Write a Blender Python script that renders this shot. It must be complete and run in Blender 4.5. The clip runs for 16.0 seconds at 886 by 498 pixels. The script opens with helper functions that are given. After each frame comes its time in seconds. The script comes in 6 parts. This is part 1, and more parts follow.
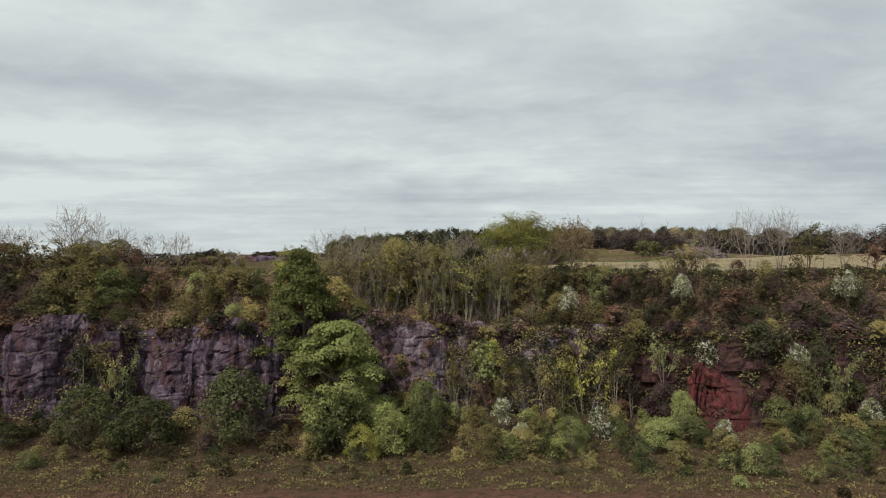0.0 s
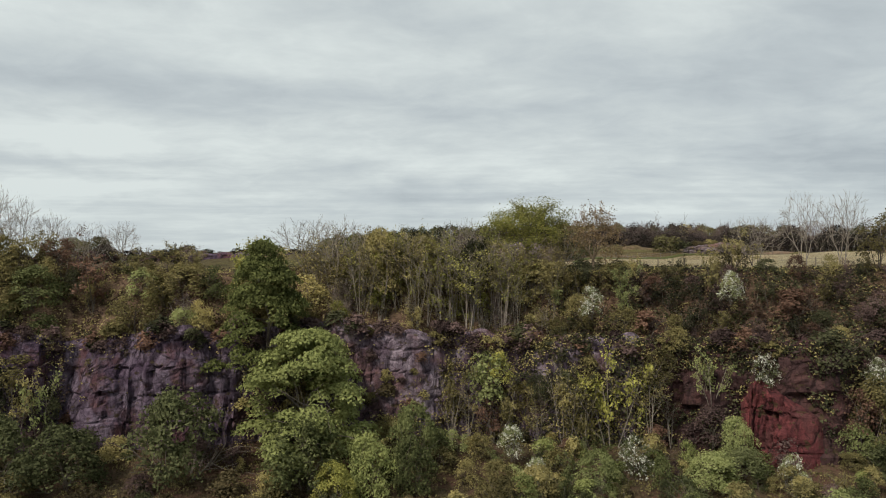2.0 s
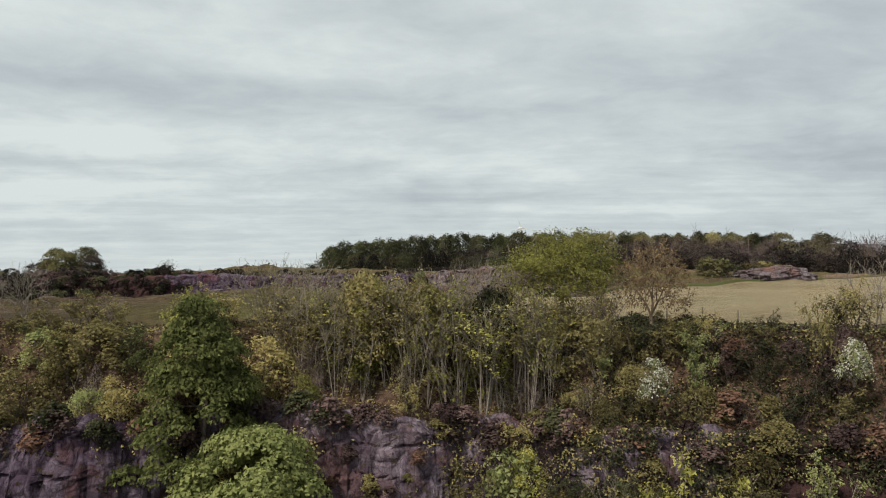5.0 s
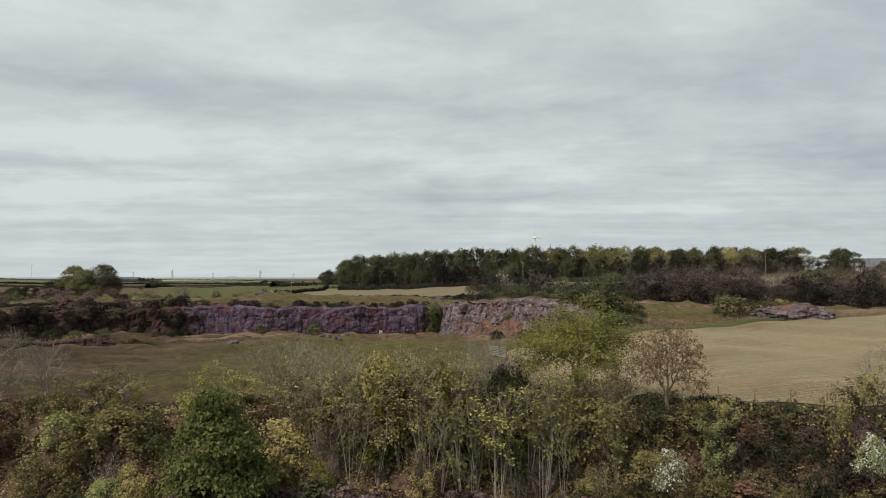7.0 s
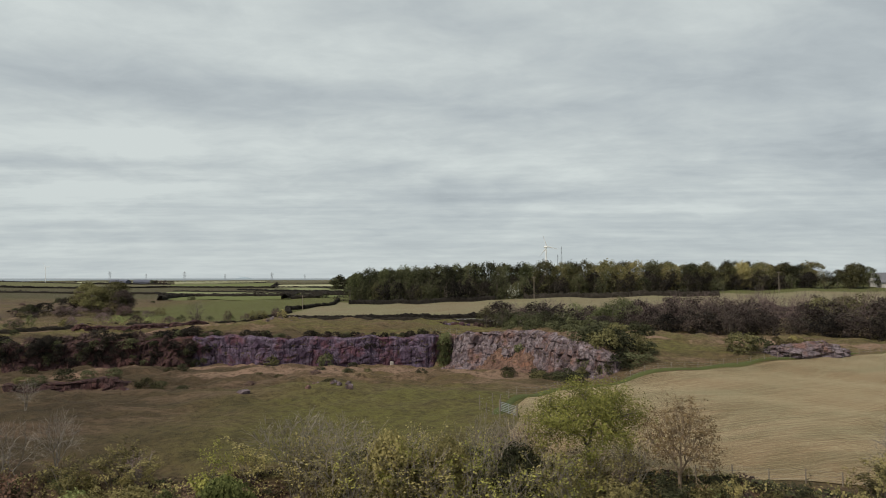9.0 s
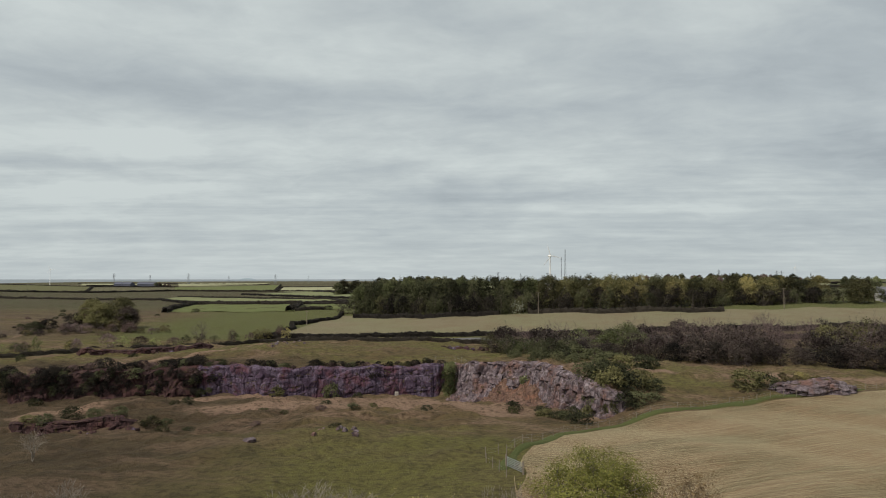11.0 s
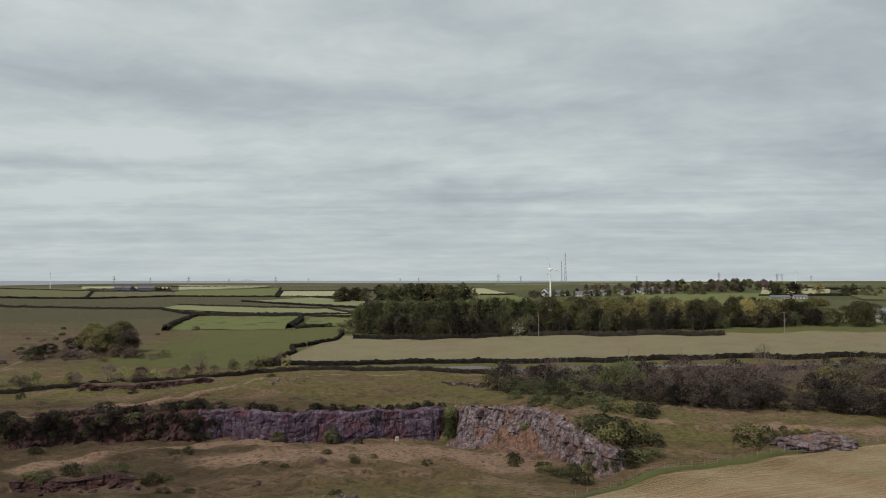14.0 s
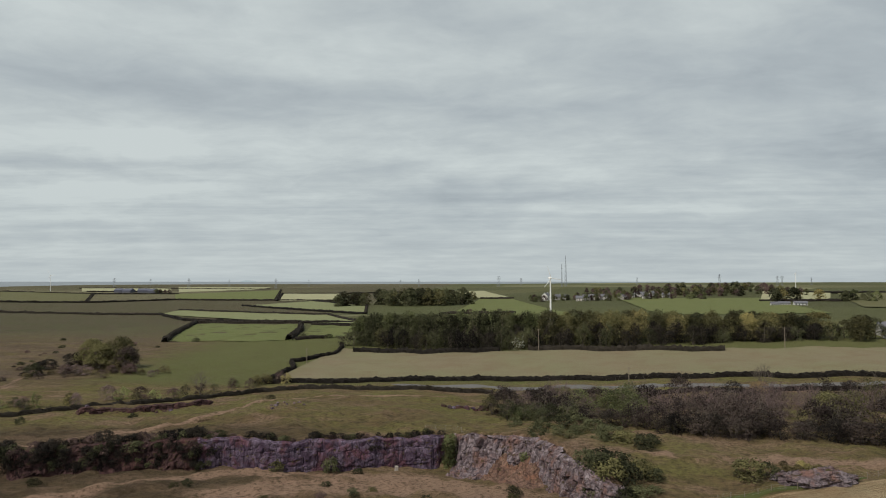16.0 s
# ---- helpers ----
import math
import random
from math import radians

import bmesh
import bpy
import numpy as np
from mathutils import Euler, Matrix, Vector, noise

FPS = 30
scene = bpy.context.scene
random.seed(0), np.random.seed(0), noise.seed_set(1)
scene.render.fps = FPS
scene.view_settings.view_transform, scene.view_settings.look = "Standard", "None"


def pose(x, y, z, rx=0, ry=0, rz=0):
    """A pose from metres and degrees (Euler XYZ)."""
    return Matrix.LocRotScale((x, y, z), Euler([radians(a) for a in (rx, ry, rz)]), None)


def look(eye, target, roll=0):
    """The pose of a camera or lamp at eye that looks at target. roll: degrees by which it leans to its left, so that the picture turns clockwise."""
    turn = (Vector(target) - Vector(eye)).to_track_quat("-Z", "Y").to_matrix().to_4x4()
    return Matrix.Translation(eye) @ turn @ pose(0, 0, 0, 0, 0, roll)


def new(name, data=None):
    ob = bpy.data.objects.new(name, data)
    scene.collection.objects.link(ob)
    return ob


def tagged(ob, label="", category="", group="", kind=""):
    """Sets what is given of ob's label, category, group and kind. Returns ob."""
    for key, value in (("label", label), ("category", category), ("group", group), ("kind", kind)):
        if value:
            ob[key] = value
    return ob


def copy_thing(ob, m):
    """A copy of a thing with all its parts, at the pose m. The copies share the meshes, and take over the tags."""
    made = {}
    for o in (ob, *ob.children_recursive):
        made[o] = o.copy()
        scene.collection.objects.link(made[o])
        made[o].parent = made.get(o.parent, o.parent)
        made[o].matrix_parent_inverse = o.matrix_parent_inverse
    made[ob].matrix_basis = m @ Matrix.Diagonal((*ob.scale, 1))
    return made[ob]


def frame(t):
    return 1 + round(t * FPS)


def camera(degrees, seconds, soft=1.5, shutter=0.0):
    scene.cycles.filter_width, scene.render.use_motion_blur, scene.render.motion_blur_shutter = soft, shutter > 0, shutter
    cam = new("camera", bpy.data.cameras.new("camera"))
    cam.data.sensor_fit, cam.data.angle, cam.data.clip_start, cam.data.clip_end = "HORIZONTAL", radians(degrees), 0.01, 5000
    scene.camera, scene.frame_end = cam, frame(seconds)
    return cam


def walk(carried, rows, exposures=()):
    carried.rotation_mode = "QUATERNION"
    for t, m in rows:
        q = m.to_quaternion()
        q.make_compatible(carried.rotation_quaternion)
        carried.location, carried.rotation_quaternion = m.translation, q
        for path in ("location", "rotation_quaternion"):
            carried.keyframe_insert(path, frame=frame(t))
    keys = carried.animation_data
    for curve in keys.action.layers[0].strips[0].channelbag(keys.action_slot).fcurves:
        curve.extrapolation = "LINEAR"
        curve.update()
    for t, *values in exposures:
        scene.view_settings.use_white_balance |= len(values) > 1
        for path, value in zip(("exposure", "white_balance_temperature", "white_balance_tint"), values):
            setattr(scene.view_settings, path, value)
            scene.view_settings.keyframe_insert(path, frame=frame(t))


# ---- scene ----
cam = camera(62.2, 16.0, soft=1.0)
PITCH = 2.51
ROWS = [
    (0, -0.00, 0.00, 19.00, 0.00),
    (0.5, 0.06, 3.45, 18.89, -0.05),
    (1, 0.09, 7.37, 18.87, -0.10),
    (1.5, 0.21, 11.82, 18.88, -0.11),
    (2, 0.34, 16.69, 18.89, -0.11),
    (2.5, 0.47, 21.93, 18.91, -0.09),
    (3, 0.64, 27.37, 19.16, -0.04),
    (3.5, 0.71, 32.13, 19.58, 0.07),
    (4, 0.75, 35.45, 20.55, 0.23),
    (4.5, 0.83, 37.01, 22.25, 0.48),
    (5, 0.85, 37.50, 24.03, 0.79),
    (5.2, 0.85, 37.49, 24.70, 0.92),
    (7.3, 0.86, 37.06, 31.68, 2.07),
    (7.5, 0.83, 37.02, 32.34, 2.18),
    (8, 0.81, 36.97, 33.99, 2.43),
    (8.5, 0.79, 37.05, 35.54, 2.62),
    (9, 0.87, 37.13, 37.13, 2.76),
    (9.2, 0.93, 37.18, 37.76, 2.81),
    (11.3, 0.52, 36.88, 44.39, 3.03),
    (11.5, 0.51, 36.88, 45.05, 3.03),
    (12, 0.51, 36.79, 46.58, 3.04),
    (12.5, 0.49, 36.77, 48.12, 3.04),
    (13, 0.49, 36.71, 49.67, 3.04),
    (13.5, 0.51, 36.65, 51.20, 3.04),
    (14, 0.53, 36.60, 52.74, 3.04),
    (14.5, 0.54, 36.59, 54.28, 3.04),
    (15, 0.59, 36.64, 55.71, 3.05),
    (15.5, 0.64, 36.70, 57.17, 3.06),
    (16, 0.66, 36.67, 58.74, 3.06),
]
walk(cam, [(t, pose(x, y, z, 90 + PITCH, 0, yaw)) for t, x, y, z, yaw in ROWS],
     [(0.0, 0.0, 6500, 10), (5.0, 0.0, 6500, 10), (8.0, -0.13, 6500, 10), (12.0, -0.25, 6430, 10), (16.0, -0.27, 6400, 10)])

# ---- light ----
SUN_EL, SUN_AZ = 50.0, 224.0
sun = new("sun", bpy.data.lights.new("sun", "SUN"))
sun.data.energy, sun.data.angle, sun.data.color = 4.2, radians(11), (1.0, 0.91, 0.80)
sun.matrix_world = look((0, 0, 200), Vector((0, 0, 200)) - Vector((math.sin(radians(SUN_AZ)) * math.cos(radians(SUN_EL)), math.cos(radians(SUN_AZ)) * math.cos(radians(SUN_EL)), math.sin(radians(SUN_EL)))))

world = bpy.data.worlds.new("overcast_sky")
scene.world = world
world.use_nodes = True


class Nodes:
    """A short hand for node trees."""

    def __init__(self, tree):
        self.t = tree
        tree.nodes.clear()

    def add(self, kind, ins=None, **props):
        n = self.t.nodes.new(kind)
        for k, v in props.items():
            if k == "operation":
                n.operation = v
            elif k == "blend":
                n.blend_type = v
            elif k == "data_type":
                n.data_type = v
            elif k == "feature":
                n.feature = v
            elif k == "distance":
                n.distance = v
            elif k == "sky_type":
                n.sky_type = v
            elif k == "noise_type":
                n.noise_type = v
        for k, v in (ins or {}).items():
            s = n.inputs[k]
            if isinstance(v, bpy.types.NodeSocket):
                self.t.links.new(v, s)
            else:
                s.default_value = v
        return n

    def math(self, op, a, b=0.0, c=0.0):
        return self.add("ShaderNodeMath", {0: a, 1: b, 2: c}, operation=op).outputs[0]

    def noise(self, vec, scale, detail=4.0, rough=0.5, distort=0.0):
        return self.add("ShaderNodeTexNoise", {"Vector": vec, "Scale": scale, "Detail": detail, "Roughness": rough, "Distortion": distort}).outputs["Fac"]

    def ramp(self, fac, stops):
        n = self.add("ShaderNodeValToRGB", {"Fac": fac})
        e = n.color_ramp.elements
        while len(e) < len(stops):
            e.new(0.5)
        for el, (p, c) in zip(e, stops):
            el.position = p
            el.color = (c, c, c, 1) if isinstance(c, (int, float)) else (*c, 1)
        return n.outputs["Color"]

    def mix(self, fac, a, b, blend="MIX"):
        n = self.t.nodes.new("ShaderNodeMixRGB")
        n.blend_type = blend
        for i, v in enumerate((fac, a, b)):
            if isinstance(v, bpy.types.NodeSocket):
                self.t.links.new(v, n.inputs[i])
            elif i == 0:
                n.inputs[0].default_value = v
            else:
                n.inputs[i].default_value = (*v, 1)
        return n.outputs["Color"]

    def mapping(self, vec, scale=(1, 1, 1), loc=(0, 0, 0), rot=(0, 0, 0)):
        return self.add("ShaderNodeMapping", {"Vector": vec, "Scale": scale, "Location": loc, "Rotation": rot}).outputs["Vector"]


# The sky: a clear-sky gradient under a full sheet of streaky cloud on a flat cloud base.
w = Nodes(world.node_tree)
gen = w.add("ShaderNodeTexCoord").outputs["Generated"]
sep = w.add("ShaderNodeSeparateXYZ", {"Vector": gen})
up = w.math("MAXIMUM", sep.outputs["Z"], 0.0)
den = w.math("ADD", up, 0.13)
cloud = w.add("ShaderNodeCombineXYZ", {"X": w.math("DIVIDE", sep.outputs["X"], den), "Y": w.math("DIVIDE", sep.outputs["Y"], den), "Z": 0.0}).outputs["Vector"]
warp = w.add("ShaderNodeTexNoise", {"Vector": w.mapping(cloud, (0.5, 0.5, 1), (7, 2, 0)), "Scale": 1.0, "Detail": 3.0}).outputs["Color"]
bent = w.mix(0.5, cloud, warp, "ADD")
big = w.noise(w.mapping(bent, (1.1, 1.35, 1), (3.1, 1.7, 0), (0, 0, 0.25)), 1.0, 5.0, 0.5, 0.3)
fine = w.noise(w.mapping(bent, (3.4, 4.2, 1), (0.4, 5.2, 0), (0, 0, 0.12)), 1.0, 7.0, 0.6, 0.3)
shade = w.math("ADD", w.math("MULTIPLY", big, 0.32), w.math("MULTIPLY", fine, 0.25))
shade = w.math("ADD", shade, 0.223)
# the long cloud banks ahead: azimuth and height as tangents, half length, half height, tilt, tone
ahead = w.math("MAXIMUM", sep.outputs["Y"], 0.2)
bearing = w.add("ShaderNodeCombineXYZ", {"X": w.math("DIVIDE", sep.outputs["X"], ahead), "Y": w.math("DIVIDE", sep.outputs["Z"], ahead), "Z": 0.0}).outputs["Vector"]
ragged = w.add("ShaderNodeTexNoise", {"Vector": w.mapping(bearing, (5, 16, 1)), "Scale": 1.0, "Detail": 5.0, "Roughness": 0.6}).outputs["Color"]
frayed = w.mix(1.0, bearing, w.mix(1.0, w.mix(1.0, ragged, (0.5, 0.5, 0.5), "SUBTRACT"), (0.16, 0.045, 0.0), "MULTIPLY"), "ADD")
for az, el, half, thick, tilt, tone_ in ((-0.50, 0.275, 0.34, 0.030, -0.10, -0.085), (-0.10, 0.245, 0.22, 0.026, -0.12, -0.060), (-0.36, 0.195, 0.32, 0.030, -0.03, 0.075), (-0.55, 0.133, 0.15, 0.010, 0.0, 0.14), (0.10, 0.120, 0.26, 0.014, -0.02, -0.065), (0.26, 0.098, 0.22, 0.009, -0.01, 0.070),
                                           (0.56, 0.155, 0.16, 0.040, -0.10, -0.085), (0.60, 0.330, 0.22, 0.100, 0.0, -0.060), (0.16, 0.290, 0.20, 0.050, -0.08, -0.035), (0.02, 0.165, 0.30, 0.028, -0.06, 0.045), (-0.30, 0.345, 0.34, 0.040, -0.12, 0.040), (0.30, 0.340, 0.12, 0.060, 0.2, 0.045),
                                           (-0.58, 0.078, 0.12, 0.008, 0.0, -0.050), (-0.20, 0.070, 0.30, 0.008, 0.0, -0.035), (-0.45, 0.165, 0.26, 0.010, -0.03, -0.060), (0.45, 0.062, 0.20, 0.008, 0.0, -0.050)):
    q = w.mapping(frayed, (1, 1, 1), (-az, -el, 0))
    q = w.mapping(q, (1 / half, 1 / thick, 0), (0, 0, 0), (0, 0, 0)) if tilt == 0 else w.mapping(w.mapping(q, (1, 1, 1), (0, 0, 0), (0, 0, -tilt)), (1 / half, 1 / thick, 0))
    far_off = w.add("ShaderNodeVectorMath", {0: q}, operation="LENGTH").outputs["Value"]
    bank = w.math("POWER", 2.718, w.math("MULTIPLY", w.math("MULTIPLY", far_off, far_off), -1.0))
    shade = w.math("MULTIPLY_ADD", bank, tone_, shade)
streaks = w.math("SUBTRACT", w.noise(w.mapping(bearing, (2.2, 75, 1), (1, 4, 0)), 1.0, 4.0, 0.6), 0.5)
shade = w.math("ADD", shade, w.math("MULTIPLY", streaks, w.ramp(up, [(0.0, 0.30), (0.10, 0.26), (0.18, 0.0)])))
shade = w.math("SUBTRACT", shade, w.math("MULTIPLY", sep.outputs["X"], 0.05))
tone = w.ramp(shade, [(0.36, (0.44, 0.49, 0.515)), (0.45, (0.537, 0.592, 0.608)), (0.515, (0.615, 0.671, 0.672)), (0.60, (0.735, 0.795, 0.778))])
haze = w.ramp(up, [(0.0, 1.0), (0.03, 0.75), (0.14, 0.0)])
tone = w.mix(w.math("MULTIPLY", haze, 0.5), tone, (0.61, 0.68, 0.70))
sea = w.ramp(w.math("ADD", sep.outputs["Z"], 0.5), [(0.4985, 1.0), (0.4998, 0.0)])
tone = w.mix(w.math("MULTIPLY", sea, 0.8), tone, (0.33, 0.40, 0.46))
# an overcast sky is brightest overhead
tone = w.mix(1.0, tone, w.ramp(up, [(0.40, 0.8), (0.95, 1.0)]), "MULTIPLY")
clear = w.add("ShaderNodeTexSky", sky_type="NISHITA")
clear.sun_disc, clear.sun_elevation, clear.sun_rotation = False, radians(SUN_EL), radians(SUN_AZ)
bg_cloud = w.add("ShaderNodeBackground", {"Color": tone, "Strength": 1.25})
bg_clear = w.add("ShaderNodeBackground", {"Color": clear.outputs[0], "Strength": 0.08})
ms = w.add("ShaderNodeMixShader", {0: 0.93, 1: bg_clear.outputs[0], 2: bg_cloud.outputs[0]})
w.add("ShaderNodeOutputWorld", {"Surface": ms.outputs[0]})


# ---- materials ----
def material(name):
    m = bpy.data.materials.new(name)
    m.use_nodes = True
    return m, Nodes(m.node_tree)


def finish(n, color, rough=0.9, bump=None, strength=0.4, dist=0.1, spec=0.3, sheen=0.0, tint=(1, 1, 1)):
    ins = {"Base Color": color, "Roughness": rough, "Specular IOR Level": spec, "Sheen Weight": sheen, "Sheen Roughness": 0.3, "Sheen Tint": (*tint, 1)}
    if bump is not None:
        ins["Normal"] = n.add("ShaderNodeBump", {"Height": bump, "Strength": strength, "Distance": dist}).outputs[0]
    b = n.add("ShaderNodeBsdfPrincipled", ins)
    n.add("ShaderNodeOutputMaterial", {"Surface": b.outputs[0]})


def leaf_material(name, dark, light, thin=0.3, flowers=None):
    """Leaves: each leaf has its own tone between two greens, each plant its own cast."""
    m, n = material(name)
    geo = n.add("ShaderNodeNewGeometry")
    isl = geo.outputs["Random Per Island"]
    obj = n.add("ShaderNodeObjectInfo").outputs["Random"]
    pos = n.noise(geo.outputs["Position"], 0.9, 3.0, 0.6)
    f = n.math("ADD", n.math("MULTIPLY", isl, 0.20), n.math("ADD", n.math("MULTIPLY", obj, 0.46), n.math("MULTIPLY", pos, 0.52)))
    col = n.ramp(f, [(0.30, tuple(c * 0.5 for c in dark)), (0.56, tuple((a + b) / 2 for a, b in zip(dark, light))), (0.86, tuple(c * 1.4 for c in light))])
    if flowers:                        # blossom in patches among the leaves
        col = n.mix(n.ramp(n.noise(geo.outputs["Position"], 2.0, 2.0), [(0.50, 0.0), (0.56, 1.0)]), col, flowers)
    d = n.add("ShaderNodeBsdfPrincipled", {"Base Color": col, "Roughness": 0.75, "Specular IOR Level": 0.08})
    tr = n.add("ShaderNodeBsdfTranslucent", {"Color": col})
    mx = n.add("ShaderNodeMixShader", {0: thin, 1: d.outputs[0], 2: tr.outputs[0]})
    n.add("ShaderNodeOutputMaterial", {"Surface": mx.outputs[0]})
    return m


def plain(name, col, col2=None, scale=2.0, rough=0.85, bump=0.3, dist=0.05):
    m, n = material(name)
    p = n.add("ShaderNodeNewGeometry").outputs["Position"]
    a = n.noise(p, scale, 6.0, 0.6)
    col2 = col2 or tuple(c * 0.6 for c in col)
    finish(n, n.ramp(a, [(0.3, col2), (0.7, col)]), rough, a, bump, dist)
    return m


LEAF = {
    "sycamore": leaf_material("leaf_sycamore", (0.08, 0.098, 0.032), (0.215, 0.235, 0.085), 0.35),
    "fresh": leaf_material("leaf_fresh", (0.076, 0.09, 0.036), (0.235, 0.255, 0.104), 0.4),
    "maple": leaf_material("leaf_maple", (0.13, 0.152, 0.05), (0.33, 0.352, 0.125), 0.4),
    "willow": leaf_material("leaf_willow", (0.046, 0.054, 0.025), (0.128, 0.138, 0.062), 0.35),
    "lime": leaf_material("leaf_lime", (0.14, 0.146, 0.04), (0.35, 0.338, 0.095), 0.4),
    "olive": leaf_material("leaf_olive", (0.096, 0.086, 0.038), (0.29, 0.25, 0.106), 0.4),
    "yellow": leaf_material("leaf_yellow", (0.145, 0.126, 0.05), (0.365, 0.312, 0.128), 0.4),
    "dark": leaf_material("leaf_dark", (0.028, 0.03, 0.018), (0.084, 0.087, 0.044), 0.3),
    "rust": leaf_material("leaf_rust", (0.08, 0.046, 0.034), (0.175, 0.104, 0.072), 0.3),
    "heath": leaf_material("leaf_heath", (0.048, 0.032, 0.031), (0.118, 0.08, 0.072), 0.2),
    "blossom": leaf_material("leaf_blossom", (0.070, 0.082, 0.036), (0.200, 0.215, 0.100), 0.3, (0.54, 0.54, 0.46)),
    "grey": leaf_material("twig_grey", (0.054, 0.039, 0.038), (0.135, 0.098, 0.093), 0.1),
    "gold": leaf_material("leaf_gold", (0.25, 0.175, 0.090), (0.42, 0.31, 0.165), 0.35),
    # for hedges, and for growth whose darkness stands in for shade
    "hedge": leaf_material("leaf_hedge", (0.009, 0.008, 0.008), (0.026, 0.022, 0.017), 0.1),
    "wood": leaf_material("leaf_wood", (0.028, 0.027, 0.016), (0.118, 0.11, 0.048), 0.25),
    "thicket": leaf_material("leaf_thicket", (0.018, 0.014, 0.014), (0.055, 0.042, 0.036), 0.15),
    "herb": leaf_material("dry_herb", (0.05, 0.04, 0.022), (0.132, 0.108, 0.054), 0.3),
}
BARK = plain("bark", (0.16, 0.135, 0.105), (0.06, 0.05, 0.042), 6.0, 0.9, 0.5, 0.03)
BARK_TAN = plain("bark_tan", (0.27, 0.205, 0.14), (0.13, 0.10, 0.07), 6.0, 0.9, 0.4, 0.03)
BARK_PINK = plain("bark_pink", (0.175, 0.125, 0.118), (0.08, 0.057, 0.055), 5.0, 0.9, 0.4, 0.03)
BARK_PALE = plain("bark_pale", (0.30, 0.262, 0.215), (0.13, 0.112, 0.094), 5.0, 0.9, 0.4, 0.03)


def rock_material(name, pale, mid, dark, stain):
    """Quarried rock: blotched tone, running stains, a net of cracks and a fine grain."""
    m, n = material(name)
    p = n.add("ShaderNodeNewGeometry").outputs["Position"]
    jog = n.add("ShaderNodeTexNoise", {"Vector": p, "Scale": 0.8, "Detail": 4.0}).outputs["Color"]
    q = n.mix(0.6, p, jog, "ADD")
    a = n.noise(p, 0.45, 7.0, 0.66, 0.5)
    b = n.noise(n.mapping(p, (1.7, 1.7, 0.28)), 1.0, 7.0, 0.7)
    c = n.noise(p, 4.0, 7.0, 0.75)
    crack = n.add("ShaderNodeTexVoronoi", {"Vector": n.mapping(q, (0.55, 0.55, 0.42)), "Scale": 1.0}, feature="DISTANCE_TO_EDGE").outputs["Distance"]
    crack2 = n.add("ShaderNodeTexVoronoi", {"Vector": n.mapping(q, (1.9, 1.9, 1.3), (5, 3, 1)), "Scale": 1.0}, feature="DISTANCE_TO_EDGE").outputs["Distance"]
    cell = n.add("ShaderNodeTexVoronoi", {"Vector": n.mapping(q, (1.9, 1.9, 1.3), (5, 3, 1)), "Scale": 1.0}).outputs["Color"]
    bw = n.add("ShaderNodeRGBToBW", {"Color": cell}).outputs[0]
    col = n.mix(n.ramp(a, [(0.42, 0.0), (0.58, 1.0)]), mid, pale)
    col = n.mix(n.math("MULTIPLY", bw, 0.55), col, dark)
    col = n.mix(n.ramp(b, [(0.48, 0.0), (0.66, 0.85)]), col, dark)
    col = n.mix(n.ramp(n.noise(n.mapping(p, (1, 1, 1), (31, 7, 3)), 0.28, 6.0, 0.65), [(0.50, 0.0), (0.62, 0.8)]), col, stain)
    col = n.mix(n.math("MULTIPLY", c, 0.55), col, tuple(x * 0.4 for x in mid))
    veil = n.ramp(n.noise(p, 0.9, 4.0, 0.6), [(0.42, 0.15), (0.62, 1.0)])
    lines = n.math("MULTIPLY", n.ramp(crack, [(0.0, 0.95), (0.07, 0.0)]), veil)
    lines2 = n.math("MULTIPLY", n.ramp(crack2, [(0.0, 0.7), (0.06, 0.0)]), veil)
    col = n.mix(lines, col, tuple(x * 0.35 for x in dark))
    col = n.mix(lines2, col, tuple(x * 0.45 for x in dark))
    h = n.math("ADD", n.math("ADD", n.math("MULTIPLY", c, 0.5), b), n.math("ADD", n.math("MINIMUM", n.math("MULTIPLY", crack, 3.0), 0.4), n.math("MULTIPLY", bw, 0.3)))
    streak = n.noise(n.mapping(p, (0.9, 0.9, 0.07), (2, 8, 5)), 1.0, 6.0, 0.65)
    col = n.mix(n.ramp(streak, [(0.52, 0.0), (0.66, 0.75)]), col, tuple(x * 0.6 for x in dark))
    pocket = n.noise(n.mapping(p, (1, 1, 1.6), (13, 5, 9)), 1.1, 5.0, 0.6)
    col = n.mix(n.ramp(pocket, [(0.58, 0.0), (0.64, 0.8)]), col, (0.060, 0.045, 0.022))
    finish(n, col, 0.92, h, 1.0, 0.4, 0.15)
    return m


ROCK_GREY = rock_material("limestone_grey", (0.29, 0.232, 0.300), (0.098, 0.066, 0.102), (0.025, 0.016, 0.026), (0.125, 0.056, 0.056))
ROCK_RED = rock_material("sandstone_red", (0.235, 0.066, 0.066), (0.140, 0.040, 0.043), (0.045, 0.017, 0.020), (0.11, 0.05, 0.048))
ROCK_WHITE = rock_material("limestone_pale", (0.42, 0.350, 0.405), (0.175, 0.128, 0.168), (0.042, 0.028, 0.042), (0.165, 0.085, 0.078))
ROCK_MAUVE = rock_material("limestone_mauve", (0.235, 0.185, 0.255), (0.100, 0.066, 0.106), (0.040, 0.027, 0.042), (0.15, 0.060, 0.072))
ROCK_TAN = rock_material("limestone_tan", (0.36, 0.305, 0.325), (0.185, 0.140, 0.150), (0.065, 0.046, 0.054), (0.22, 0.115, 0.085))
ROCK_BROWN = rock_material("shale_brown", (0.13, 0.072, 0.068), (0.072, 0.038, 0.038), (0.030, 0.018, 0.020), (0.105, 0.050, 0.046))


